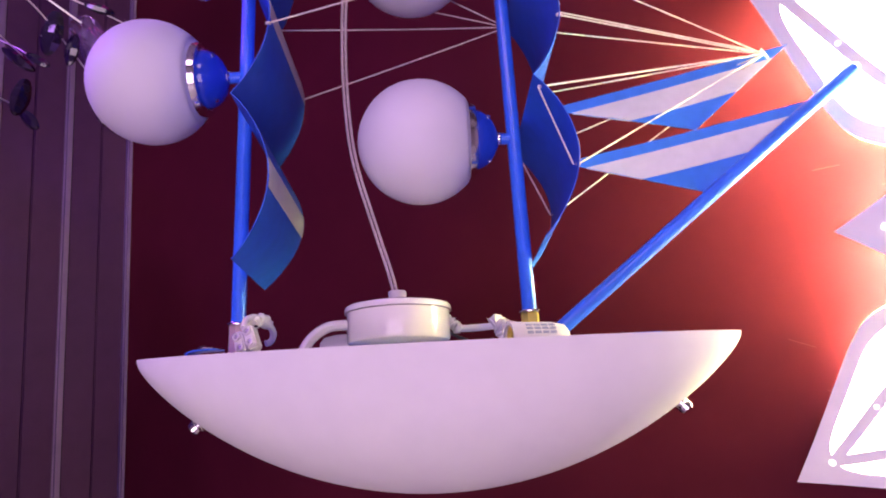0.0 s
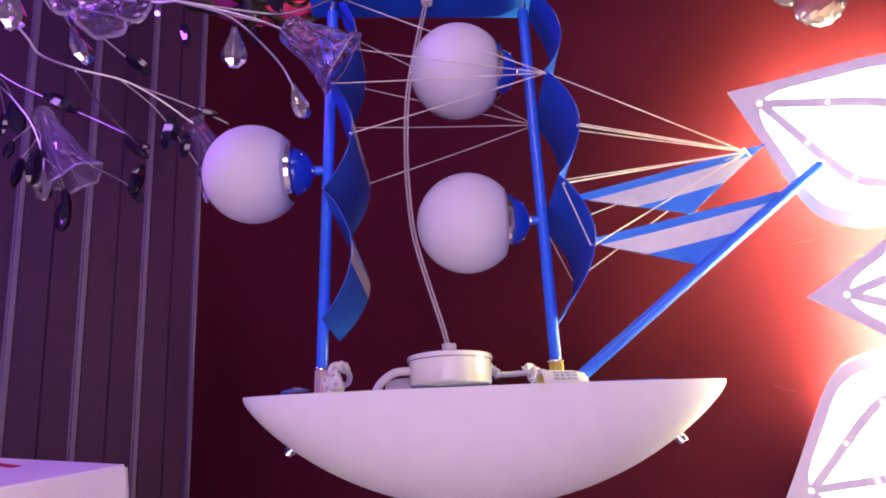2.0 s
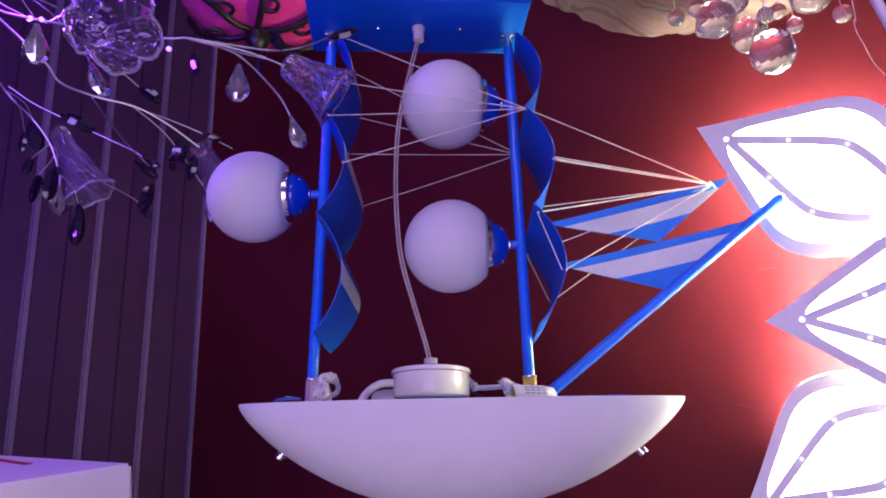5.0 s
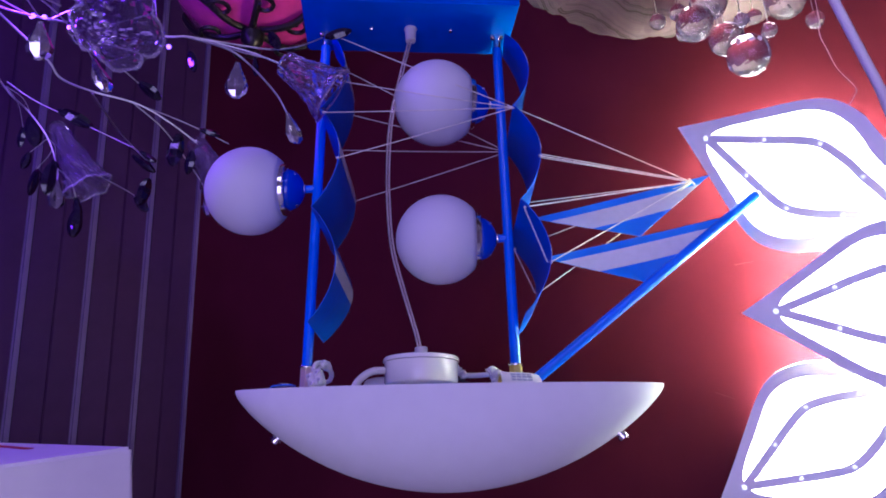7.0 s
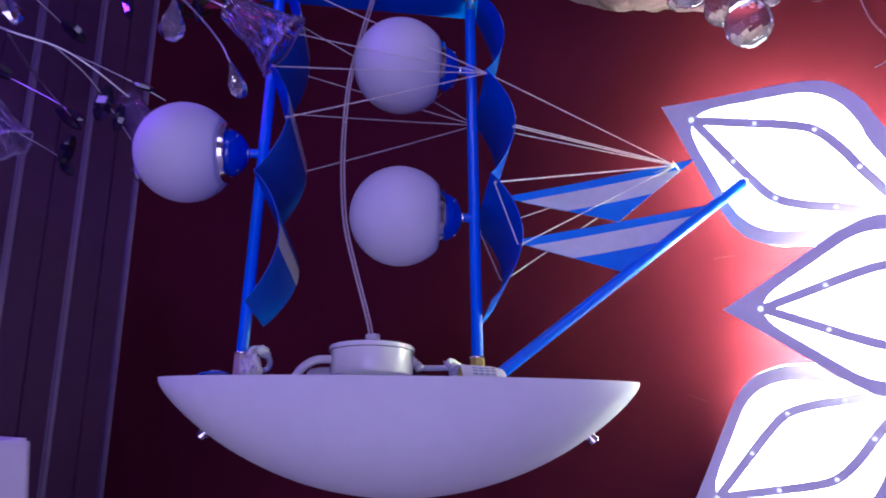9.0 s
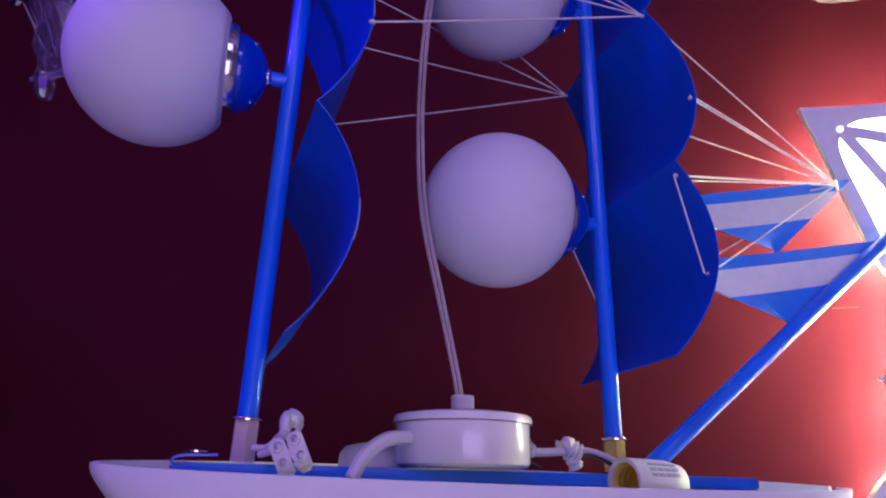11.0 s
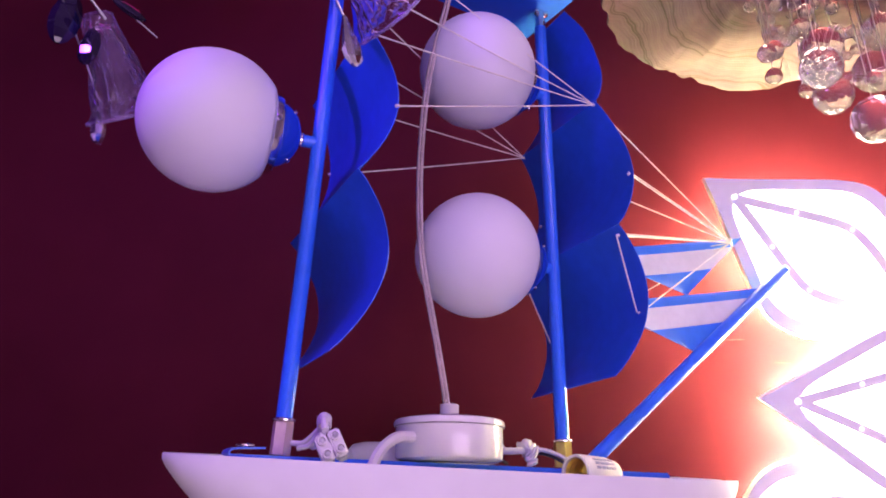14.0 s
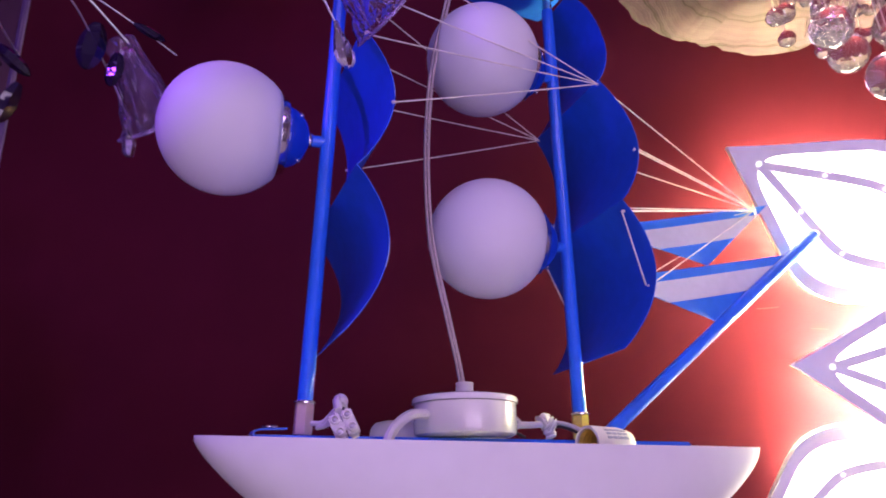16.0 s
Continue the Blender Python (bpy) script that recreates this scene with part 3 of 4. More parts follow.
def wrapped(points, r, seed, label):
    """A joint wound with white tape: a lumpy tube with spiral ridges."""
    line = glide(points, 8)
    bm = bmesh.new()
    rings, seg = [], 12
    for i, q in enumerate(line):
        ahead = (line[min(i + 1, len(line) - 1)] - line[max(i - 1, 0)]).normalized()
        up = ahead.orthogonal().normalized()
        side = ahead.cross(up)
        ends = min(1, 0.45 + min(i, len(line) - 1 - i) * 0.3)
        ring = []
        for j in range(seg):
            a = math.tau * j / seg
            k = r * ends * (1 + 0.16 * math.sin(a + i * 1.1 + seed) + 0.14 * noise.noise(Vector((i * 0.5, 2 * math.cos(a) + seed, 2 * math.sin(a)))))
            ring.append(bm.verts.new(q + k * (math.cos(a) * up + math.sin(a) * side)))
        rings.append(ring)
    for a, b in zip(rings, rings[1:]):
        for j in range(seg):
            bm.faces.new((a[j], a[(j + 1) % seg], b[(j + 1) % seg], b[j]))
    bm.faces.new(rings[0][::-1])
    bm.faces.new(rings[-1])
    part("wire_joint", bm, WHITE_PLASTIC, ship, label)


lines_on("lead", [[(-0.194, 0.760, 1.733), (-0.193, 0.768, 1.742), (-0.189, 0.785, 1.7475), (-0.182, 0.803, 1.745), (-0.178, 0.815, 1.737), (-0.181, 0.820, 1.729), (-0.186, 0.817, 1.726)]], 0.0034, WHITE_PLASTIC, ship, "curled white sleeved lead")
wrapped([(-0.190, 0.776, 1.737), (-0.187, 0.784, 1.744), (-0.183, 0.796, 1.7465), (-0.181, 0.806, 1.742)], 0.0058, 1, "white taped wire joint")
lines_on("wire", [[(-0.209, 0.806, 1.727), (-0.200, 0.800, 1.727), (-0.193, 0.792, 1.734), (-0.188, 0.786, 1.741)], [(-0.205, 0.798, 1.722), (-0.198, 0.788, 1.724), (-0.192, 0.778, 1.733)]], 0.0024, WHITE_PLASTIC, ship, "thin white wire")
lines_on("wire", [[(-0.184, 0.790, 1.742), (-0.186, 0.776, 1.737), (-0.188, 0.765, 1.732)]], 0.0015, BLACK_WIRE, ship, "thin black wire")
terminal(Matrix.Translation((-0.1895, 0.757, 1.7195)) @ Matrix.Rotation(radians(-14), 4, "Z") @ Matrix.Rotation(radians(-24), 4, "Y") @ Matrix.Rotation(radians(-14), 4, "X"), 2, 0.92)
wrapped(wrapped_at, 0.0056, 3, "white taped wire joint")
wrapped([(0.046, 0.829, 1.731), (0.051, 0.829, 1.7335), (0.057, 0.828, 1.7295), (0.062, 0.826, 1.726)], 0.0085, 5, "white taped wire joint")
wrapped([(0.052, 0.830, 1.742), (0.053, 0.829, 1.733), (0.056, 0.828, 1.722), (0.058, 0.827, 1.716)], 0.0062, 9, "white taped wire joint")

for a, b in (((0.055, 0.754, 1.7035), (0.111, 0.765, 1.7030)), ((-0.085, 0.856, 1.7195), (-0.136, 0.856, 1.7195))):
    m = along(a, b)
    length = (Vector(b) - Vector(a)).length
    bm = bmesh.new()
    lathe(bm, [(0.0135, 0.012), (0.0150, 0.0), (0.0175, 0.0), (0.0178, 0.004), (0.0170, length * 0.7), (0.0145, length - 0.004), (0.010, length), (0, length)], m, 32)
    holder = part("lamp_holder", bm, WHITE_PLASTIC, ship, "white plastic screw lamp holder")
    bm = bmesh.new()
    lathe(bm, [(0.0138, 0.002)] + [(0.0134 - 0.0012 * (i % 2), 0.003 + 0.003 * i) for i in range(8)] + [(0.004, 0.028), (0, 0.028)], m, 28)
    part("thread", bm, BRASS, holder, "brass screw thread")
    if a[0] > 0:
        for row in range(3):
            for col in range(4):
                bm = bmesh.new()
                ang = radians(163 - 15 * row)
                q = m @ Matrix.Rotation(ang, 4, "Z") @ Matrix.Translation((0.0176 - 0.0001 * col, 0, 0.016 + 0.0075 * col))
                block(bm, (0.0006, 0.0026, 0.006), q)
                part("print", bm, LABEL_GREY, holder, "grey unreadable printed bar", smooth=False)

# rigging
TIP = (0.3655, 0.788, 2.0045)


def edge(low, high, yc, z, side):
    return sail_point(low, high, yc, z, 0.93 * side)


def knot(at):
    bm = bmesh.new()
    bmesh.ops.create_icosphere(bm, subdivisions=1, radius=0.0026, matrix=Matrix.Translation(at) @ Matrix.Diagonal((1.2, 1, 0.8, 1)))
    part("knot", bm, CORD, ship, "small white cord knot")


def string(a, b, r=0.0008, sag=0.0):
    a, b = Vector(a), Vector(b)
    bm = bmesh.new()
    tube(bm, [a.lerp(b, i / 6) - Vector((0, 0, sag * math.sin(math.pi * i / 6))) for i in range(7)], r, 6)
    part("rigging_cord", bm, CORD, ship, "thin white cotton rigging cord")


for side in (-1, 1):
    bk = edge(B_LOW, B_HIGH, B_OFF, 2.106, side)
    knot(bk)
    for z in (2.260, 2.160, 2.100, 2.022) if side < 0 else (2.245, 2.172, 2.119, 2.036):
        ak = sail_point(A_LOW, A_HIGH, A_OFF, z, 0.99 * side)
        string(ak, bk, sag=0.001)
        knot(ak)
    string(bk, TIP)
    y2 = edge(B_LOW, B_HIGH, B_OFF, 2.020, side)
    y3 = sail_point(B_LOW, B_HIGH, B_OFF, 1.942, 0.90 * side)
    y4 = sail_point(B_LOW, B_HIGH, B_OFF, 1.864, 0.86 * side) + Vector((0.0015, 0, 0))
    string(y2, TIP)
    if side < 0:
        string(y2 + Vector((0, 0, 0.003)), Vector(TIP) + Vector((0, 0, 0.002)))
    string(y3, TIP, 0.0010 if side < 0 else 0.0007)
    string(y3 - Vector((0.0025, 0, 0)), y4 - Vector((0.0045, 0, 0)), 0.0010, 0)
    string(y4, TIP)
    for q in (y2, y3, y4):
        knot(q)
string(Vector(TIP) + Vector((-0.004, -0.004, 0.004)), Vector(TIP) + Vector((0.006, 0.004, -0.003)), 0.0014)

# ---- the flower lamp on the red wall ----
LO = Vector((0.358, 0.862, 2.119))
LN = Vector((-0.545, -0.820, -0.172)).normalized()
LU = Vector((0.833, -0.554, 0.0))
LU = (LU - LN * LU.dot(LN)).normalized()
LV = LN.cross(LU)
FLOWER = Matrix((LU, LV, LN)).transposed().to_4x4()
FLOWER.translation = LO
OUTLINE = [(0.0, 0.0), (0.039, 0.025), (0.075, 0.049), (0.110, 0.073), (0.143, 0.095), (0.162, 0.106), (0.180, 0.1145), (0.200, 0.1185), (0.222, 0.1165), (0.245, 0.110), (0.264, 0.099), (0.31, 0.075), (0.37, 0.048), (0.44, 0.022), (0.50, 0.006)]
INSET = [(0.054, 0.002), (0.056, 0.010), (0.063, 0.020), (0.080, 0.034), (0.116, 0.058), (0.150, 0.081), (0.165, 0.090), (0.182, 0.0965), (0.205, 0.0985), (0.230, 0.093), (0.255, 0.080), (0.278, 0.064), (0.33, 0.040), (0.38, 0.022), (0.43, 0.008)]
VEIN = [(0.052, 0.0), (0.093, 0.015), (0.133, 0.030), (0.170, 0.0435), (0.208, 0.0525), (0.250, 0.043), (0.281, 0.030), (0.306, 0.021), (0.34, 0.008)]


def loop_of(half):
    """A closed outline from the half of a petal, tip first."""
    fine = [(q.x, q.y) for q in glide([(a, b, 0) for a, b in half], 4)]
    return fine + [(a, -b) for a, b in fine[::-1]]


def petal(tip, degrees_, lift, scale=1.0, strip=0.012):
    m = FLOWER @ Matrix.Translation((tip[0], tip[1], lift)) @ Matrix.Rotation(radians(degrees_), 4, "Z") @ Matrix.Scale(scale, 4)
    outer, inner = loop_of(OUTLINE), loop_of(INSET)
    n = min(len(outer), len(inner))
    # rim: a flat flange with a turned-back edge, open over the lit panel
    bm = bmesh.new()
    rings = []
    for loop, z in ((inner, -0.004), (inner, 0.0), (outer, 0.0), (outer, -0.016)):
        rings.append([bm.verts.new(m @ Vector((a, b, z))) for a, b in loop])
    for r, s in zip(rings, rings[1:]):
        for j in range(n):
            k = (j + 1) % n
            bm.faces.new((r[j], r[k], s[k], s[j]))
    bmesh.ops.remove_doubles(bm, verts=bm.verts, dist=0.0002)
    rim = part("petal", bm, FLANGE, flower, "white metal petal frame")
    for loop, z, material, name, word in ((inner, -0.003, LIT, "diffuser", "glowing white acrylic diffuser"), (inner, -0.019, BACK_LIT, "back_light", "warm backlight strip"))[: 2 if lift == 0 else 1]:
        bm = bmesh.new()
        top = [bm.verts.new(m @ Vector((a, b, z))) for a, b in loop]
        low = [bm.verts.new(m @ Vector((a, b, z - 0.003))) for a, b in loop]
        bm.faces.new(top)
        bm.faces.new(low[::-1])
        for j in range(n):
            k = (j + 1) % n
            bm.faces.new((top[j], low[j], low[k], top[k]))
        bmesh.ops.remove_doubles(bm, verts=bm.verts, dist=0.0002)
        part(name, bm, material, rim, word, smooth=False)
    # added glowing band, hidden behind the petal, that spreads warm light along the wall
    bm = bmesh.new()
    band = [[bm.verts.new(m @ Vector((near + a * 0.74, b * wide, z - lift / scale))) for a, b in outer] for near, wide, z in ((0.060, 0.70, -0.020), (0.060 - strip * 1.0, 0.70 + strip * 9.0, -0.020 - strip))]
    for j in range(n):
        k = (j + 1) % n
        bm.faces.new((band[0][j], band[0][k], band[1][k], band[1][j]))
    bmesh.ops.remove_doubles(bm, verts=bm.verts, dist=0.0002)
    part("wall_glow_band", bm, GLOW_BAND, rim, "unseen warm glowing band added behind the petal for the wall glow", smooth=False)
    bm = bmesh.new()
    top = [bm.verts.new(m @ Vector((0.02 + a * 0.93, b * 0.93, -0.012))) for a, b in outer]
    low = [bm.verts.new(m @ Vector((0.02 + a * 0.93, b * 0.93, -0.0155))) for a, b in outer]
    bm.faces.new(top)
    bm.faces.new(low[::-1])
    for j in range(n):
        k = (j + 1) % n
        bm.faces.new((top[j], low[j], low[k], top[k]))
    bmesh.ops.remove_doubles(bm, verts=bm.verts, dist=0.0002)
    part("tray", bm, FLANGE, rim, "white metal back tray", smooth=False)
    # the two raised vein strips and their bright pin lights
    for side in (-1, 1):
        line = glide([(a, b * side, 0) for a, b in VEIN], 6)
        bm = bmesh.new()
        left, right = [], []
        for i, q in enumerate(line):
            d = (line[min(i + 1, len(line) - 1)] - line[max(i - 1, 0)]).normalized()
            s = Vector((-d.y, d.x, 0)) * 0.0062
            left.append(q + s)
            right.append(q - s)
        rows_ = [[bm.verts.new(m @ (q + Vector((0, 0, z)))) for q in strip] for strip, z in ((left, -0.002), (left, 0.0012 + 0.0002 * side), (right, 0.0012 + 0.0002 * side), (right, -0.002))]
        for a, b in zip(rows_, rows_[1:]):
            for j in range(len(a) - 1):
                bm.faces.new((a[j], a[j + 1], b[j + 1], b[j]))
        part("vein", bm, FLANGE, rim, "raised white vein strip")
        for s, w in VEIN[2:7:2]:
            bm = bmesh.new()
            lathe(bm, [(0.0030, 0.001), (0.0030, 0.0020), (0.0022, 0.0024), (0, 0.0026)], m @ Matrix.Translation((s, w * side, 0)), 14)
            part("pin_light", bm, PIN, rim, "bright round pin light")
    bm = bmesh.new()
    lathe(bm, [(0.0037, 0.001), (0.0037, 0.0020), (0.0028, 0.0024), (0, 0.0026)], m @ Matrix.Translation((0.0505, 0, 0)), 14)
    part("pin_light", bm, PIN, rim, "bright round pin light")


hub_at = FLOWER @ Vector((0.45, -0.30, 0))
foot_at = hub_at - FACE * (hub_at - CORNER).dot(FACE)
flower = thing("flower_wall_lamp", foot_at, "lit white flower lamp with leaf-shaped petals on the red wall", "wall lamp", lay=Matrix())
petal((0.0, 0.0), -33.1, 0.0, 0.97, 0.007)
petal((0.066, -0.300), -1.1, 0.036, 0.95, 0.013)
petal((-0.010, -0.589), 31.6, 0.0, 0.94, 0.014)
bm = bmesh.new()
back = foot_at + FACE * 0.002
lathe(bm, [(0, 0), (0.07, 0), (0.07, 0.02), (0.05, 0.03), (0.05, 0.10), (0.09, 0.115), (0.09, 0.13), (0, 0.135)], along(back, back + FACE), 32)
part("hub", bm, FLANGE, flower, "white metal wall hub")

# a cable strip and a loose wire hanging before the flower lamp
duct = thing("cable_strip", (0.28, 0.31, 3.352), "pale plastic cable strip hanging from the ceiling", "cable")
bm = bmesh.new()
q = glide([(0.367, 0.31, 1.78), (0.361, 0.31, 1.829), (0.356, 0.31, 1.869), (0.349, 0.31, 1.901), (0.342, 0.31, 1.933), (0.337, 0.31, 1.956), (0.315, 0.31, 2.06), (0.29, 0.31, 2.3), (0.28, 0.31, 3.37)], 6)
tube(bm, q, 0.0042, 10)
part("strip", bm, WHITE_PLASTIC, duct)
wire = thing("stray_wire", (0.337, 0.33, 3.352), "thin pale loose wire hanging from the ceiling", "wire")
bm = bmesh.new()
tube(bm, glide([(0.3320, 0.33, 3.37), (0.3350, 0.33, 2.2), (0.3320, 0.33, 1.972), (0.3290, 0.33, 1.948), (0.3290, 0.33, 1.936), (0.3320, 0.33, 1.924), (0.3370, 0.33, 1.904), (0.3485, 0.33, 1.885), (0.3455, 0.33, 1.876), (0.3400, 0.33, 1.869), (0.3310, 0.33, 1.864)], 6), 0.0003, 6)
part("strand", bm, CORD, wire)

# ---- marbled glass ceiling lamp with crystal balls ----
dish = thing("marbled_glass_lamp", (0.385, 0.61, 3.352), "cream marbled glass petal ceiling lamp with hanging crystal balls", "ceiling lamp")
for k in range(7):
    bm = bmesh.new()
    base = radians(18 + k * 51.4)
    rows = []
    for i in range(19):
        r = 0.045 + 0.205 * i / 18
        row = []
        for j in range(25):
            f = -1 + 2 * j / 24
            span = 0.62 * (1 - 0.10 * abs(f)) * min(1, 0.45 + 0.9 * i / 18)
            a = base + f * span
            rr = r * (1 - 0.10 * f * f * (i / 18)) * (1 + (0.012 * math.sin(9 * f + k) + 0.010 * math.sin(23 * f + 2 * k)) * (i / 18) ** 2)
            z = 2.345 - 0.048 * (i / 18) ** 0.8 + 0.008 * f + 0.0045 * math.sin(6 * f + 0.3 * i + k) * (i / 18) + 0.0015 * math.sin(19 * f + k) * (i / 18) ** 2 + 0.005 * (k % 3)
            row.append((0.378 + rr * math.cos(a) * (1 + 0.20 * max(0, -math.cos(a))), 0.605 + rr * math.sin(a), z))
        rows.append(row)
    sheet(bm, rows, 0.006)
    part("glass_petal", bm, MARBLE, dish, "cream and brown swirled glass petal")
bm = bmesh.new()
lathe(bm, [(0, 2.36), (0.09, 2.355), (0.10, 2.38), (0.06, 2.42), (0.012, 2.44), (0, 2.445)], Matrix.Translation((0.378, 0.605, 0)), 32)
part("canopy", bm, CHROME, dish, "chrome lamp canopy")
rod(dish, (0.378, 0.605, 2.43), 0.012, CHROME, "rod", "chrome rod and ceiling rose", 16, 0.06)


def ball_mesh(name, sides, rings, material):
    bm = bmesh.new()
    prof = [(0, -1)] + [(math.sin(math.pi * i / rings), -math.cos(math.pi * i / rings)) for i in range(1, rings)] + [(0, 1)]
    lathe(bm, prof, Matrix(), sides)
    return mesh_of(name, bm, material, False)


BALL = ball_mesh("crystal_ball", 16, 11, CRYSTAL)
BEAD = ball_mesh("crystal_bead", 8, 6, CRYSTAL)
bm = bmesh.new()
tube(bm, [(0, 0, 0), (0, 0, 1)], 1.0, 6)
THREAD = mesh_of("hanger_wire", bm, STEM)
rng = random.Random(4)
balls = [(0.397, 0.610, 2.105, 0.032), (0.343, 0.628, 2.168, 0.0285), (0.392, 0.650, 2.158, 0.0275), (0.477, 0.640, 2.212, 0.032), (0.309, 0.668, 2.203, 0.0135), (0.352, 0.694, 2.200, 0.0125), (0.3995, 0.685, 2.188, 0.0125), (0.392, 0.600, 2.152, 0.0115), (0.372, 0.640, 2.212, 0.030), (0.425, 0.60, 2.135, 0.012), (0.344, 0.682, 2.228, 0.0145), (0.382, 0.665, 2.262, 0.0165), (0.455, 0.61, 2.245, 0.028), (0.505, 0.63, 2.17, 0.014), (0.44, 0.66, 2.20, 0.013), (0.53, 0.60, 2.23, 0.026)]
for x, y, z, r in balls:
    x, y, z, r = x - 0.012, y - 0.032, z - 0.020, r * 0.86
    ob = piece("crystal_ball", BALL, dish, pose(x, y, z, rng.uniform(-25, 25), rng.uniform(-25, 25), rng.uniform(0, 90)) @ Matrix.Scale(r, 4), "clear faceted crystal ball")
    piece("hanger_wire", THREAD, dish, Matrix.Translation((x, y, z + r * 0.9)) @ Matrix.Diagonal((0.0005, 0.0005, 2.345 - z - r * 0.9, 1)))
for i in range(70):
    a, r = rng.uniform(0, math.tau), 0.13 * rng.random() ** 0.5
    x, y = 0.425 + r * math.cos(a), 0.620 + 0.6 * r * math.sin(a)
    z = 2.29 - 0.09 * rng.random() * (1 - r / 0.16)
    k = rng.uniform(0.005, 0.0095)
    piece("crystal_bead", BEAD, dish, pose(x, y, z, rng.uniform(-40, 40), rng.uniform(-40, 40), 0) @ Matrix.Scale(k, 4))

# ---- crystal flower chandelier with violet lamps ----
tree = thing("crystal_flower_chandelier", (-0.78, 0.72, 3.352), "silver wire chandelier with crystal flower cups, drops and violet lights", "chandelier")
HUB = (-0.78, 0.72, 2.42)
bm = bmesh.new()
lathe(bm, [(0, 2.39), (0.03, 2.395), (0.05, 2.42), (0.03, 2.46), (0.008, 2.48), (0, 2.482)], Matrix.Translation((-0.78, 0.72, 0)), 24)
part("hub", bm, CHROME, tree, "chrome hub")
rod(tree, (-0.78, 0.72, 2.47), 0.008, CHROME, "rod", "chrome rod and ceiling rose", 16, 0.05)


def stem(points, r=0.0016):
    bm = bmesh.new()
    tube(bm, glide(points, 7), r, 6, r * 0.7)
    part("stem", bm, STEM, tree, "curved silver wire stem")


stem([HUB, (-0.68, 0.68, 2.29), (-0.544, 0.66, 2.232), (-0.408, 0.66, 2.204), (-0.365, 0.66, 2.200), (-0.285, 0.67, 2.180), (-0.228, 0.672, 2.154)], 0.0020)
stem([(-0.37, 0.66, 2.2005), (-0.313, 0.66, 2.179), (-0.282, 0.665, 2.157), (-0.242, 0.67, 2.110), (-0.224, 0.67, 2.076)])
stem([(-0.37, 0.66, 2.2015), (-0.293, 0.67, 2.190), (-0.249, 0.68, 2.189), (-0.213, 0.69, 2.201), (-0.183, 0.70, 2.221)])
stem([(-0.33, 0.665, 2.191), (-0.29, 0.66, 2.172), (-0.252, 0.66, 2.160)], 0.0012)
stem([HUB, (-0.70, 0.70, 2.31), (-0.621, 0.74, 2.232), (-0.602, 0.76, 2.205), (-0.553, 0.77, 2.185), (-0.496, 0.79, 2.175), (-0.454, 0.81, 2.156), (-0.409, 0.84, 2.127)], 0.0019)
stem([(-0.51, 0.785, 2.178), (-0.455, 0.82, 2.168), (-0.406, 0.837, 2.150), (-0.36, 0.85, 2.128)], 0.0012)
stem([(-0.50, 0.788, 2.176), (-0.46, 0.82, 2.145), (-0.43, 0.855, 2.105), (-0.402, 0.888, 2.062)], 0.0012)
stem([HUB, (-0.86, 0.88, 2.40), (-0.849, 1.0, 2.345), (-0.797, 1.0, 2.293), (-0.763, 1.02, 2.244), (-0.742, 1.03, 2.185), (-0.738, 1.03, 2.16)], 0.0019)
stem([(-0.849, 1.0, 2.36), (-0.811, 1.03, 2.337), (-0.739, 1.05, 2.303), (-0.633, 1.07, 2.252), (-0.61, 1.075, 2.238)], 0.0013)
stem([(-0.72, 1.04, 2.20), (-0.66, 1.05, 2.17), (-0.604, 1.05, 2.137), (-0.596, 1.05, 2.128)], 0.0012)
stem([HUB, (-0.66, 0.64, 2.31), (-0.60, 0.61, 2.262), (-0.53, 0.61, 2.222)], 0.0019)
stem([(-0.60, 0.61, 2.262), (-0.54, 0.60, 2.215), (-0.49, 0.60, 2.160), (-0.469, 0.60, 2.128)], 0.0013)
stem([(-0.64, 0.63, 2.30), (-0.60, 0.62, 2.262), (-0.565, 0.62, 2.215)], 0.0013)
stem([(-0.54, 0.66, 2.235), (-0.50, 0.70, 2.20), (-0.46, 0.72, 2.165)], 0.0012)


def flute(a, z, seed):
    t = min(max(z, 0), 1)
    crinkle = noise.noise(Vector((3.4 * math.cos(a), 3.4 * math.sin(a), 7.5 * t + seed * 7)))
    lobe = abs(math.cos(2.5 * a)) ** 0.6 - 0.6
    return 1 + 0.22 * t**3 * lobe + 0.05 * math.cos(10 * a + 0.6) * (1 - 0.5 * t) + 0.17 * crinkle


def cup_mesh(seed):
    """A moulded glass bell flower: crinkled, five-lobed at the mouth, with real wall thickness; tip at 0, mouth at 1."""
    outer = [(0.0, 0.0), (0.12, 0.005), (0.19, 0.04), (0.22, 0.12), (0.245, 0.24), (0.27, 0.36), (0.30, 0.48), (0.335, 0.60), (0.375, 0.72), (0.42, 0.83), (0.465, 0.92), (0.49, 0.98), (0.485, 1.0)]
    inner = [(0.46, 0.985), (0.41, 0.88), (0.355, 0.74), (0.30, 0.58), (0.25, 0.42), (0.20, 0.28), (0.13, 0.16), (0.0, 0.12)]
    bm = bmesh.new()
    lathe(bm, outer + inner, Matrix(), 26, lambda a, z: flute(a, z, seed))
    return mesh_of("flower_cup", bm, CUP_GLASS, False)


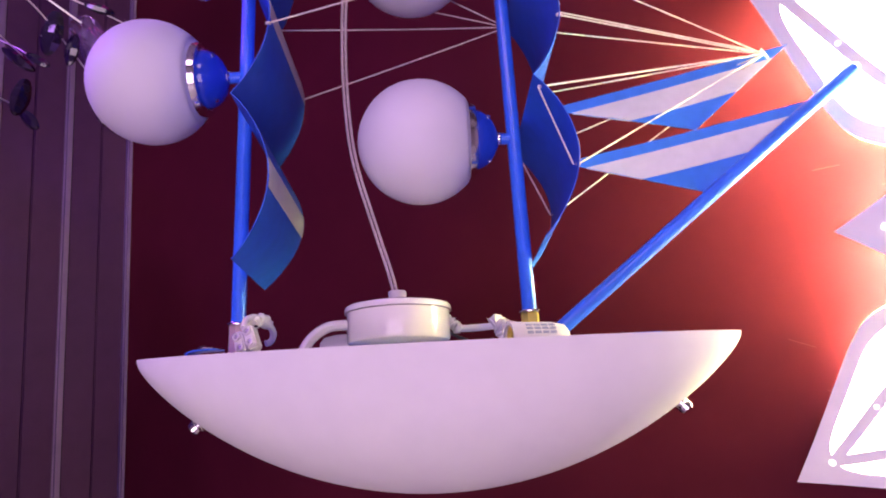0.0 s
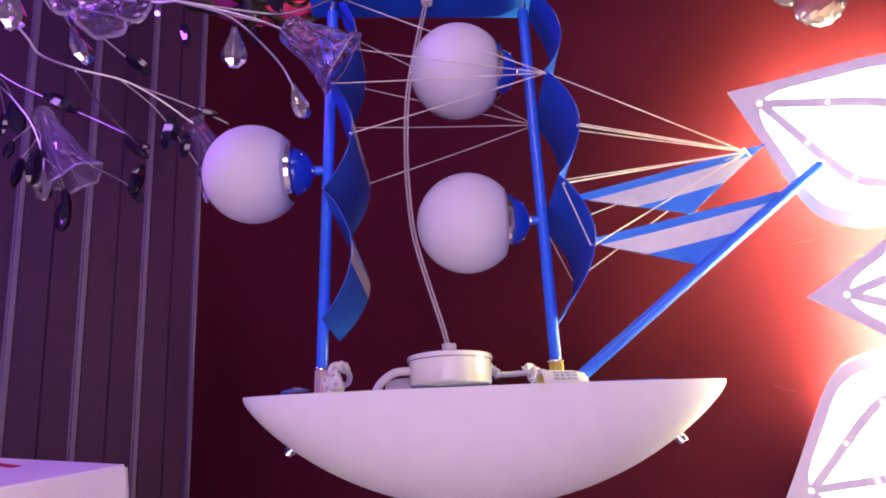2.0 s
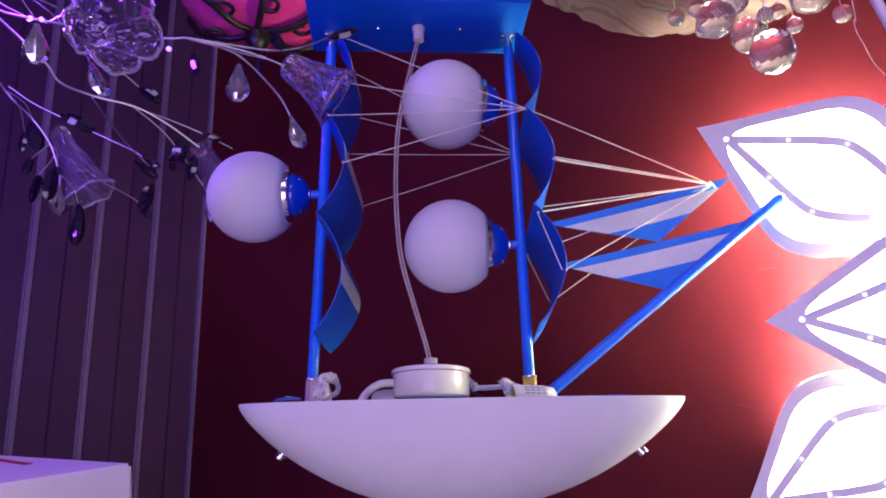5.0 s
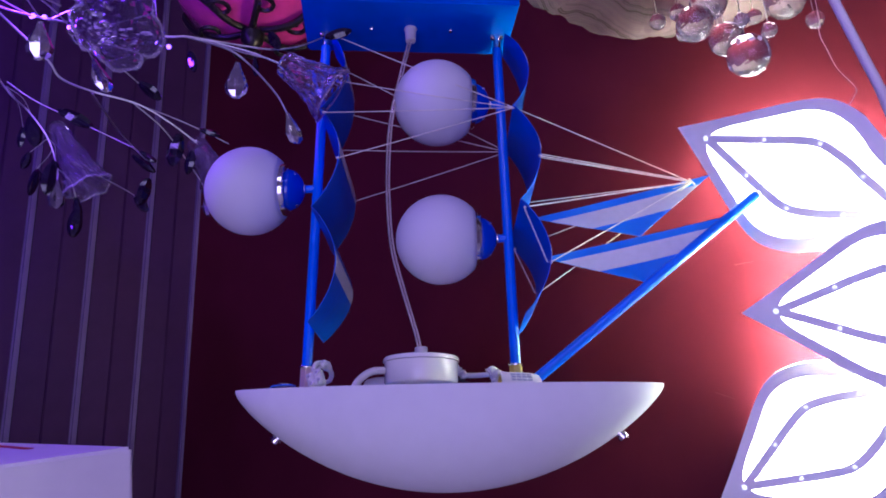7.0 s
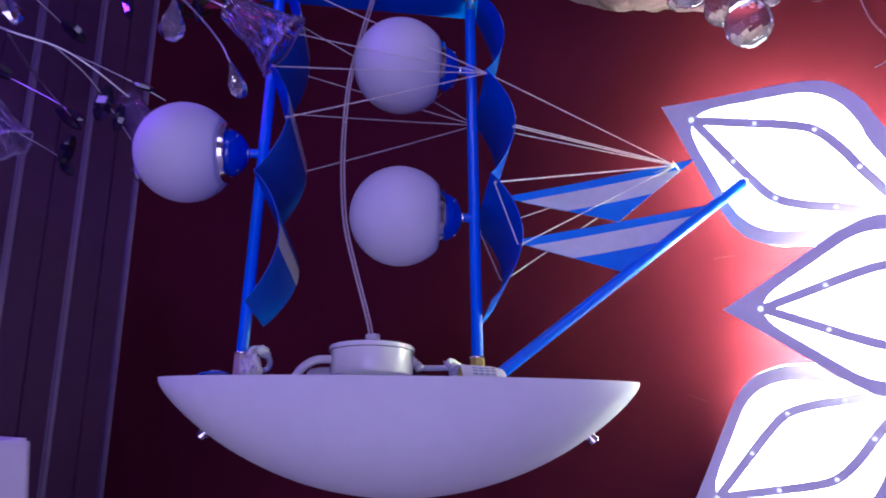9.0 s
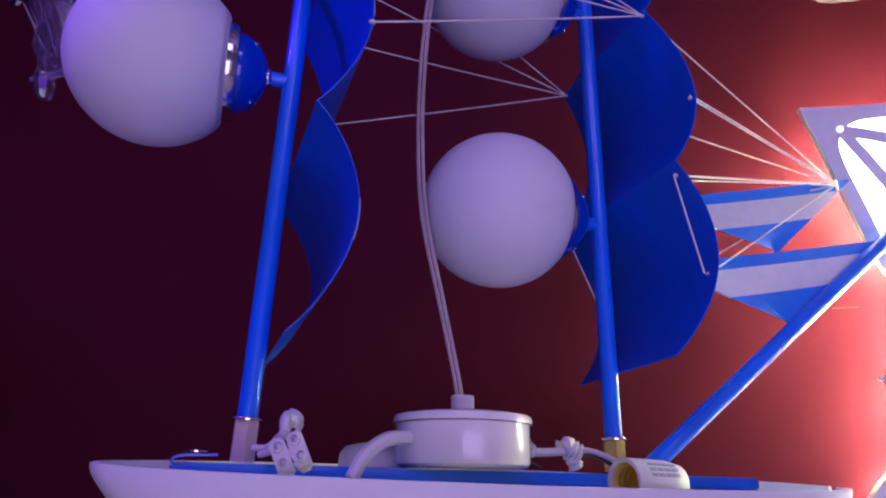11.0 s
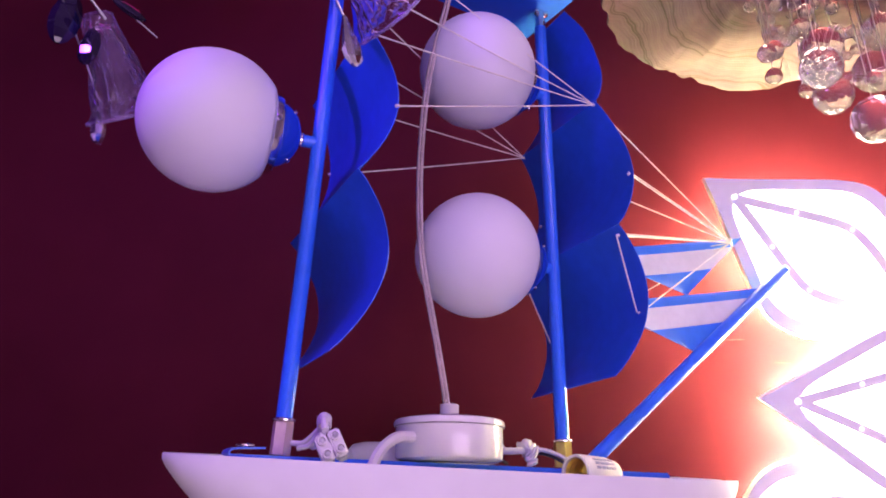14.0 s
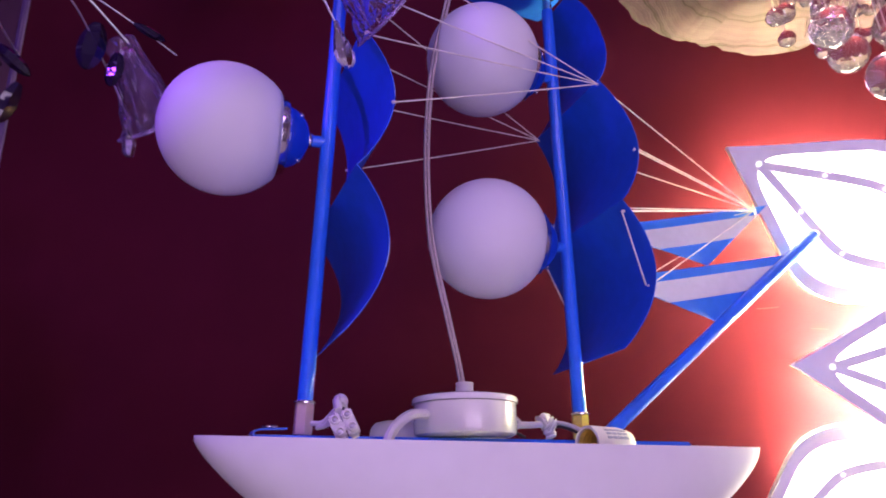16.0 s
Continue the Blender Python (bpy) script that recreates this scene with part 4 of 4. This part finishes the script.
def lip_mesh(seed):
    """The rolled lip round the mouth and the moulded ribs inside the bell."""
    bm = bmesh.new()
    ring = []
    for i in range(61):
        a = math.tau * i / 60
        r = 0.485 * flute(a, 1.0, seed)
        ring.append((r * math.cos(a), r * math.sin(a), 0.99))
    tube(bm, ring, 0.020, 6)
    for k in range(5):
        a = math.tau * (k + 0.5) / 5
        line = []
        for r, z in ((0.45, 0.96), (0.375, 0.80), (0.31, 0.62), (0.25, 0.44), (0.19, 0.27)):
            q = r * flute(a, z, seed)
            line.append((q * math.cos(a), q * math.sin(a), z))
        tube(bm, glide(line, 3), 0.012, 5, 0.006)
    return mesh_of("lip", bm, CUP_LIP)


def drop_mesh(name, flat, material):
    """A faceted teardrop, hole end at 0, heavy end at 1 along z."""
    bm = bmesh.new()
    lathe(bm, [(0, 0), (0.06, 0.01), (0.11, 0.20), (0.20, 0.42), (0.275, 0.66), (0.24, 0.84), (0.12, 0.96), (0, 1.0)], Matrix.Diagonal((1, flat, 1, 1)), 8)
    return mesh_of(name, bm, material, False)


def seed_mesh():
    """A dark cut crystal seed, pointed at both ends, from 0 to 1 along z."""
    bm = bmesh.new()
    lathe(bm, [(0, 0), (0.09, 0.03), (0.16, 0.16), (0.21, 0.36), (0.225, 0.56), (0.195, 0.76), (0.12, 0.92), (0.05, 0.99), (0, 1.0)], Matrix.Diagonal((1, 0.6, 1, 1)), 12, lambda a, z: 1 + 0.07 * math.cos(6 * a))
    return mesh_of("smoked_drop", bm, SMOKE, False)


LIPS = [lip_mesh(k) for k in range(4)]
CUPS, DROP, LEAF = [cup_mesh(k) for k in range(4)], drop_mesh("crystal_drop", 0.6, DROP_CRYSTAL), seed_mesh()


def hang(name, mesh, a, b, roll=0.0, label="", size=None, wide=1.0):
    m = along(a, b) @ Matrix.Rotation(radians(roll), 4, "Z")
    k = size or (Vector(b) - Vector(a)).length
    return piece(name, mesh, tree, m @ Matrix.Diagonal((k * wide, k * wide, k, 1)), label)


for k, a, b, roll, size, wide in (
    (0, (-0.235, 0.665, 2.158), (-0.160, 0.688, 2.112), 20, 0.086, 1.0),
    (1, (-0.490, 0.605, 2.176), (-0.403, 0.530, 2.134), 0, 0.116, 0.98),
    (2, (-0.765, 1.035, 2.285), (-0.680, 1.055, 2.140), 30, 0.155, 0.54),
    (3, (-0.420, 0.850, 2.140), (-0.372, 0.90, 2.058), 10, 0.105, 0.72),
):
    cup = hang("flower_cup", CUPS[k], a, b, roll, "clear moulded glass flower cup", size, wide)
    piece("lip", LIPS[k], cup, ROOT[cup], "milky rolled glass lip and ribs")
drops = [((-0.2235, 0.670, 2.077), (-0.209, 0.675, 2.030)), ((-0.286, 0.63, 2.135), (-0.285, 0.63, 2.077)), ((-0.468, 0.60, 2.127), (-0.444, 0.60, 2.074)), ((-0.561, 0.62, 2.205), (-0.552, 0.62, 2.140)), ((-0.738, 1.03, 2.160), (-0.731, 1.03, 2.100)), ((-0.402, 0.888, 2.065), (-0.398, 0.893, 2.016))]
for a, b in drops:
    hang("crystal_drop", DROP, a, b, rng.uniform(0, 90), "clear faceted crystal drop", 0.98 * (Vector(b) - Vector(a)).length)
leaves = [((-0.799, 1.016, 2.293), (-0.786, 1.024, 2.227)), ((-0.796, 1.025, 2.218), (-0.808, 1.029, 2.185)), ((-0.780, 1.029, 2.184), (-0.758, 1.033, 2.150)), ((-0.747, 1.027, 2.200), (-0.748, 1.032, 2.158)), ((-0.701, 1.036, 2.126), (-0.690, 1.042, 2.073)), ((-0.814, 1.019, 2.270), (-0.817, 1.024, 2.228)), ((-0.433, 0.833, 2.298), (-0.422, 0.838, 2.260)), ((-0.180, 0.70, 2.221), (-0.138, 0.695, 2.229)), ((-0.253, 0.66, 2.205), (-0.236, 0.66, 2.175)), ((-0.297, 0.75, 2.225), (-0.293, 0.75, 2.190)), ((-0.61, 1.075, 2.238), (-0.575, 1.08, 2.216)), ((-0.597, 1.05, 2.129), (-0.567, 1.05, 2.098)), ((-0.77, 1.05, 2.325), (-0.70, 1.06, 2.288)), ((-0.44, 0.84, 2.145), (-0.446, 0.84, 2.085)), ((-0.418, 0.845, 2.115), (-0.42, 0.84, 2.07)), ((-0.406, 0.837, 2.150), (-0.372, 0.845, 2.140)), ((-0.675, 1.0, 2.085), (-0.678, 1.0, 2.030)), ((-0.76, 1.0, 2.17), (-0.768, 1.0, 2.115)), ((-0.735, 1.0, 2.18), (-0.738, 1.0, 2.115)), ((-0.46, 0.72, 2.166), (-0.425, 0.725, 2.140)), ((-0.52, 0.93, 2.11), (-0.535, 0.935, 2.06)), ((-0.55, 0.92, 2.15), (-0.51, 0.93, 2.12))]
for a, b in leaves:
    hang("smoked_drop", LEAF, a, b, rng.uniform(0, 180), "dark smoked crystal drop", 0.98 * (Vector(b) - Vector(a)).length)
# small glowing spheres at the violet lamps and at bright spots along the stems
for at in ((-0.627, 0.70, 2.276), (-0.80, 0.66, 2.375), (-0.597, 0.659, 2.2455), (-0.581, 0.659, 2.2425), (-0.511, 0.655, 2.256), (-0.397, 0.664, 2.188)):
    bm = bmesh.new()
    bmesh.ops.create_icosphere(bm, subdivisions=2, radius=0.0035, matrix=Matrix.Translation(at))
    part("violet_light", bm, VIOLET_POINT, tree, "small glowing violet point")
stem([HUB, (-0.70, 0.71, 2.33), (-0.627, 0.70, 2.277)], 0.0016)
stem([(-0.60, 0.70, 2.268), (-0.55, 0.67, 2.262), (-0.508, 0.654, 2.256)], 0.0012)
for a, b in (((-0.849, 1.0, 2.35), (-0.799, 1.016, 2.293)), ((-0.763, 1.02, 2.244), (-0.796, 1.025, 2.218)), ((-0.763, 1.02, 2.244), (-0.747, 1.027, 2.20)), ((-0.755, 1.025, 2.22), (-0.780, 1.029, 2.184)), ((-0.742, 1.03, 2.185), (-0.701, 1.036, 2.126)), ((-0.849, 1.0, 2.35), (-0.814, 1.019, 2.27))):
    stem([a, Vector(a).lerp(Vector(b), 0.5) + Vector((0.006, 0, 0.006)), b], 0.0009)
stem([(-0.56, 0.78, 2.188), (-0.55, 0.86, 2.165), (-0.52, 0.93, 2.135)], 0.0012)

# ---- magenta scroll lamp ----
PINK = Matrix.Translation((-0.399, 1.077, 2.522)) @ Matrix.Scale(0.85, 4)
pink = thing("magenta_scroll_lamp", (-0.399, 1.077, 3.352), "magenta glass bowl lamp with dark iron scroll arms", "ceiling lamp")
bm = bmesh.new()
lathe(bm, [(0, 0), (0.06, 0.003), (0.13, 0.025), (0.185, 0.07), (0.21, 0.125), (0.205, 0.125), (0.18, 0.075), (0.125, 0.032), (0.06, 0.009), (0, 0.006)], PINK, 48)
part("bowl", bm, MAGENTA, pink, "magenta tinted glass bowl")
bm = bmesh.new()
lathe(bm, [(0, -0.065), (0.012, -0.06), (0.026, -0.04), (0.03, -0.02), (0.02, -0.005), (0.007, 0.005), (0.007, 0.14), (0, 0.14)], PINK, 24)
part("finial", bm, IRON, pink, "dark iron finial")
rod(pink, (-0.399, 1.077, 2.50), 0.006, IRON, "rod", "dark iron rod and ceiling rose", 12, 0.045)
for k in range(6):
    a = radians(60 * k - 20)
    d, e = Vector((math.cos(a), math.sin(a), 0)), Vector((-math.sin(a), math.cos(a), 0))
    bm = bmesh.new()
    line = [(0.02, 0, -0.01), (0.07, 0.01, -0.013), (0.12, 0.02, 0.003), (0.17, 0.01, 0.035), (0.215, 0, 0.095), (0.20, -0.01, 0.135)]
    tube(bm, glide([PINK @ (d * r + e * q + Vector((0, 0, z))) for r, q, z in line], 6), 0.0072, 8)
    arm = part("scroll_arm", bm, IRON, pink, "dark iron scroll arm")
    bm = bmesh.new()
    curl = [PINK @ (d * (0.10 + 0.03 * math.cos(t) * (1 - t / 9)) + e * (0.03 + 0.03 * math.sin(t) * (1 - t / 9)) + Vector((0, 0, -0.005))) for t in (0.5 * i for i in range(13))]
    tube(bm, curl, 0.0048, 6)
    part("curl", bm, IRON, arm)

# ---- white carton on its stand ----
m = Matrix.Rotation(radians(48), 4, "Z") @ Matrix.Rotation(radians(-9.8), 4, "Y") @ Matrix.Rotation(radians(5.2), 4, "X")
m = Matrix.Translation(Vector((-0.428, 0.76, 1.641)) - m @ Vector((0.17, -0.25, 0.275))) @ m
stand = thing("display_stand", (-0.66, 0.74, 0), "plain grey display stand under the carton", "stand", lay=Matrix())
bm = bmesh.new()
block(bm, (0.44, 0.36, 1.045), Matrix.Translation((-0.66, 0.74, 0.5225)) @ Matrix.Rotation(radians(55), 4, "Z"), 0.006)
part("cabinet", bm, PLASTER, stand)
carton = thing("white_carton", (-0.66, 0.74, 1.05), "white cardboard carton with a red printed mark", "carton")
bm = bmesh.new()
block(bm, (0.34, 0.50, 0.55), m, 0.004)
part("box", bm, CARTON, carton)
bm = bmesh.new()
block(bm, (0.22, 0.011, 0.0008), m @ Matrix.Translation((0.127, 0.07, 0.2756)) @ Matrix.Rotation(radians(86), 4, "Z"))
part("printed_mark", bm, RED_PRINT, carton, "red printed mark", smooth=False)
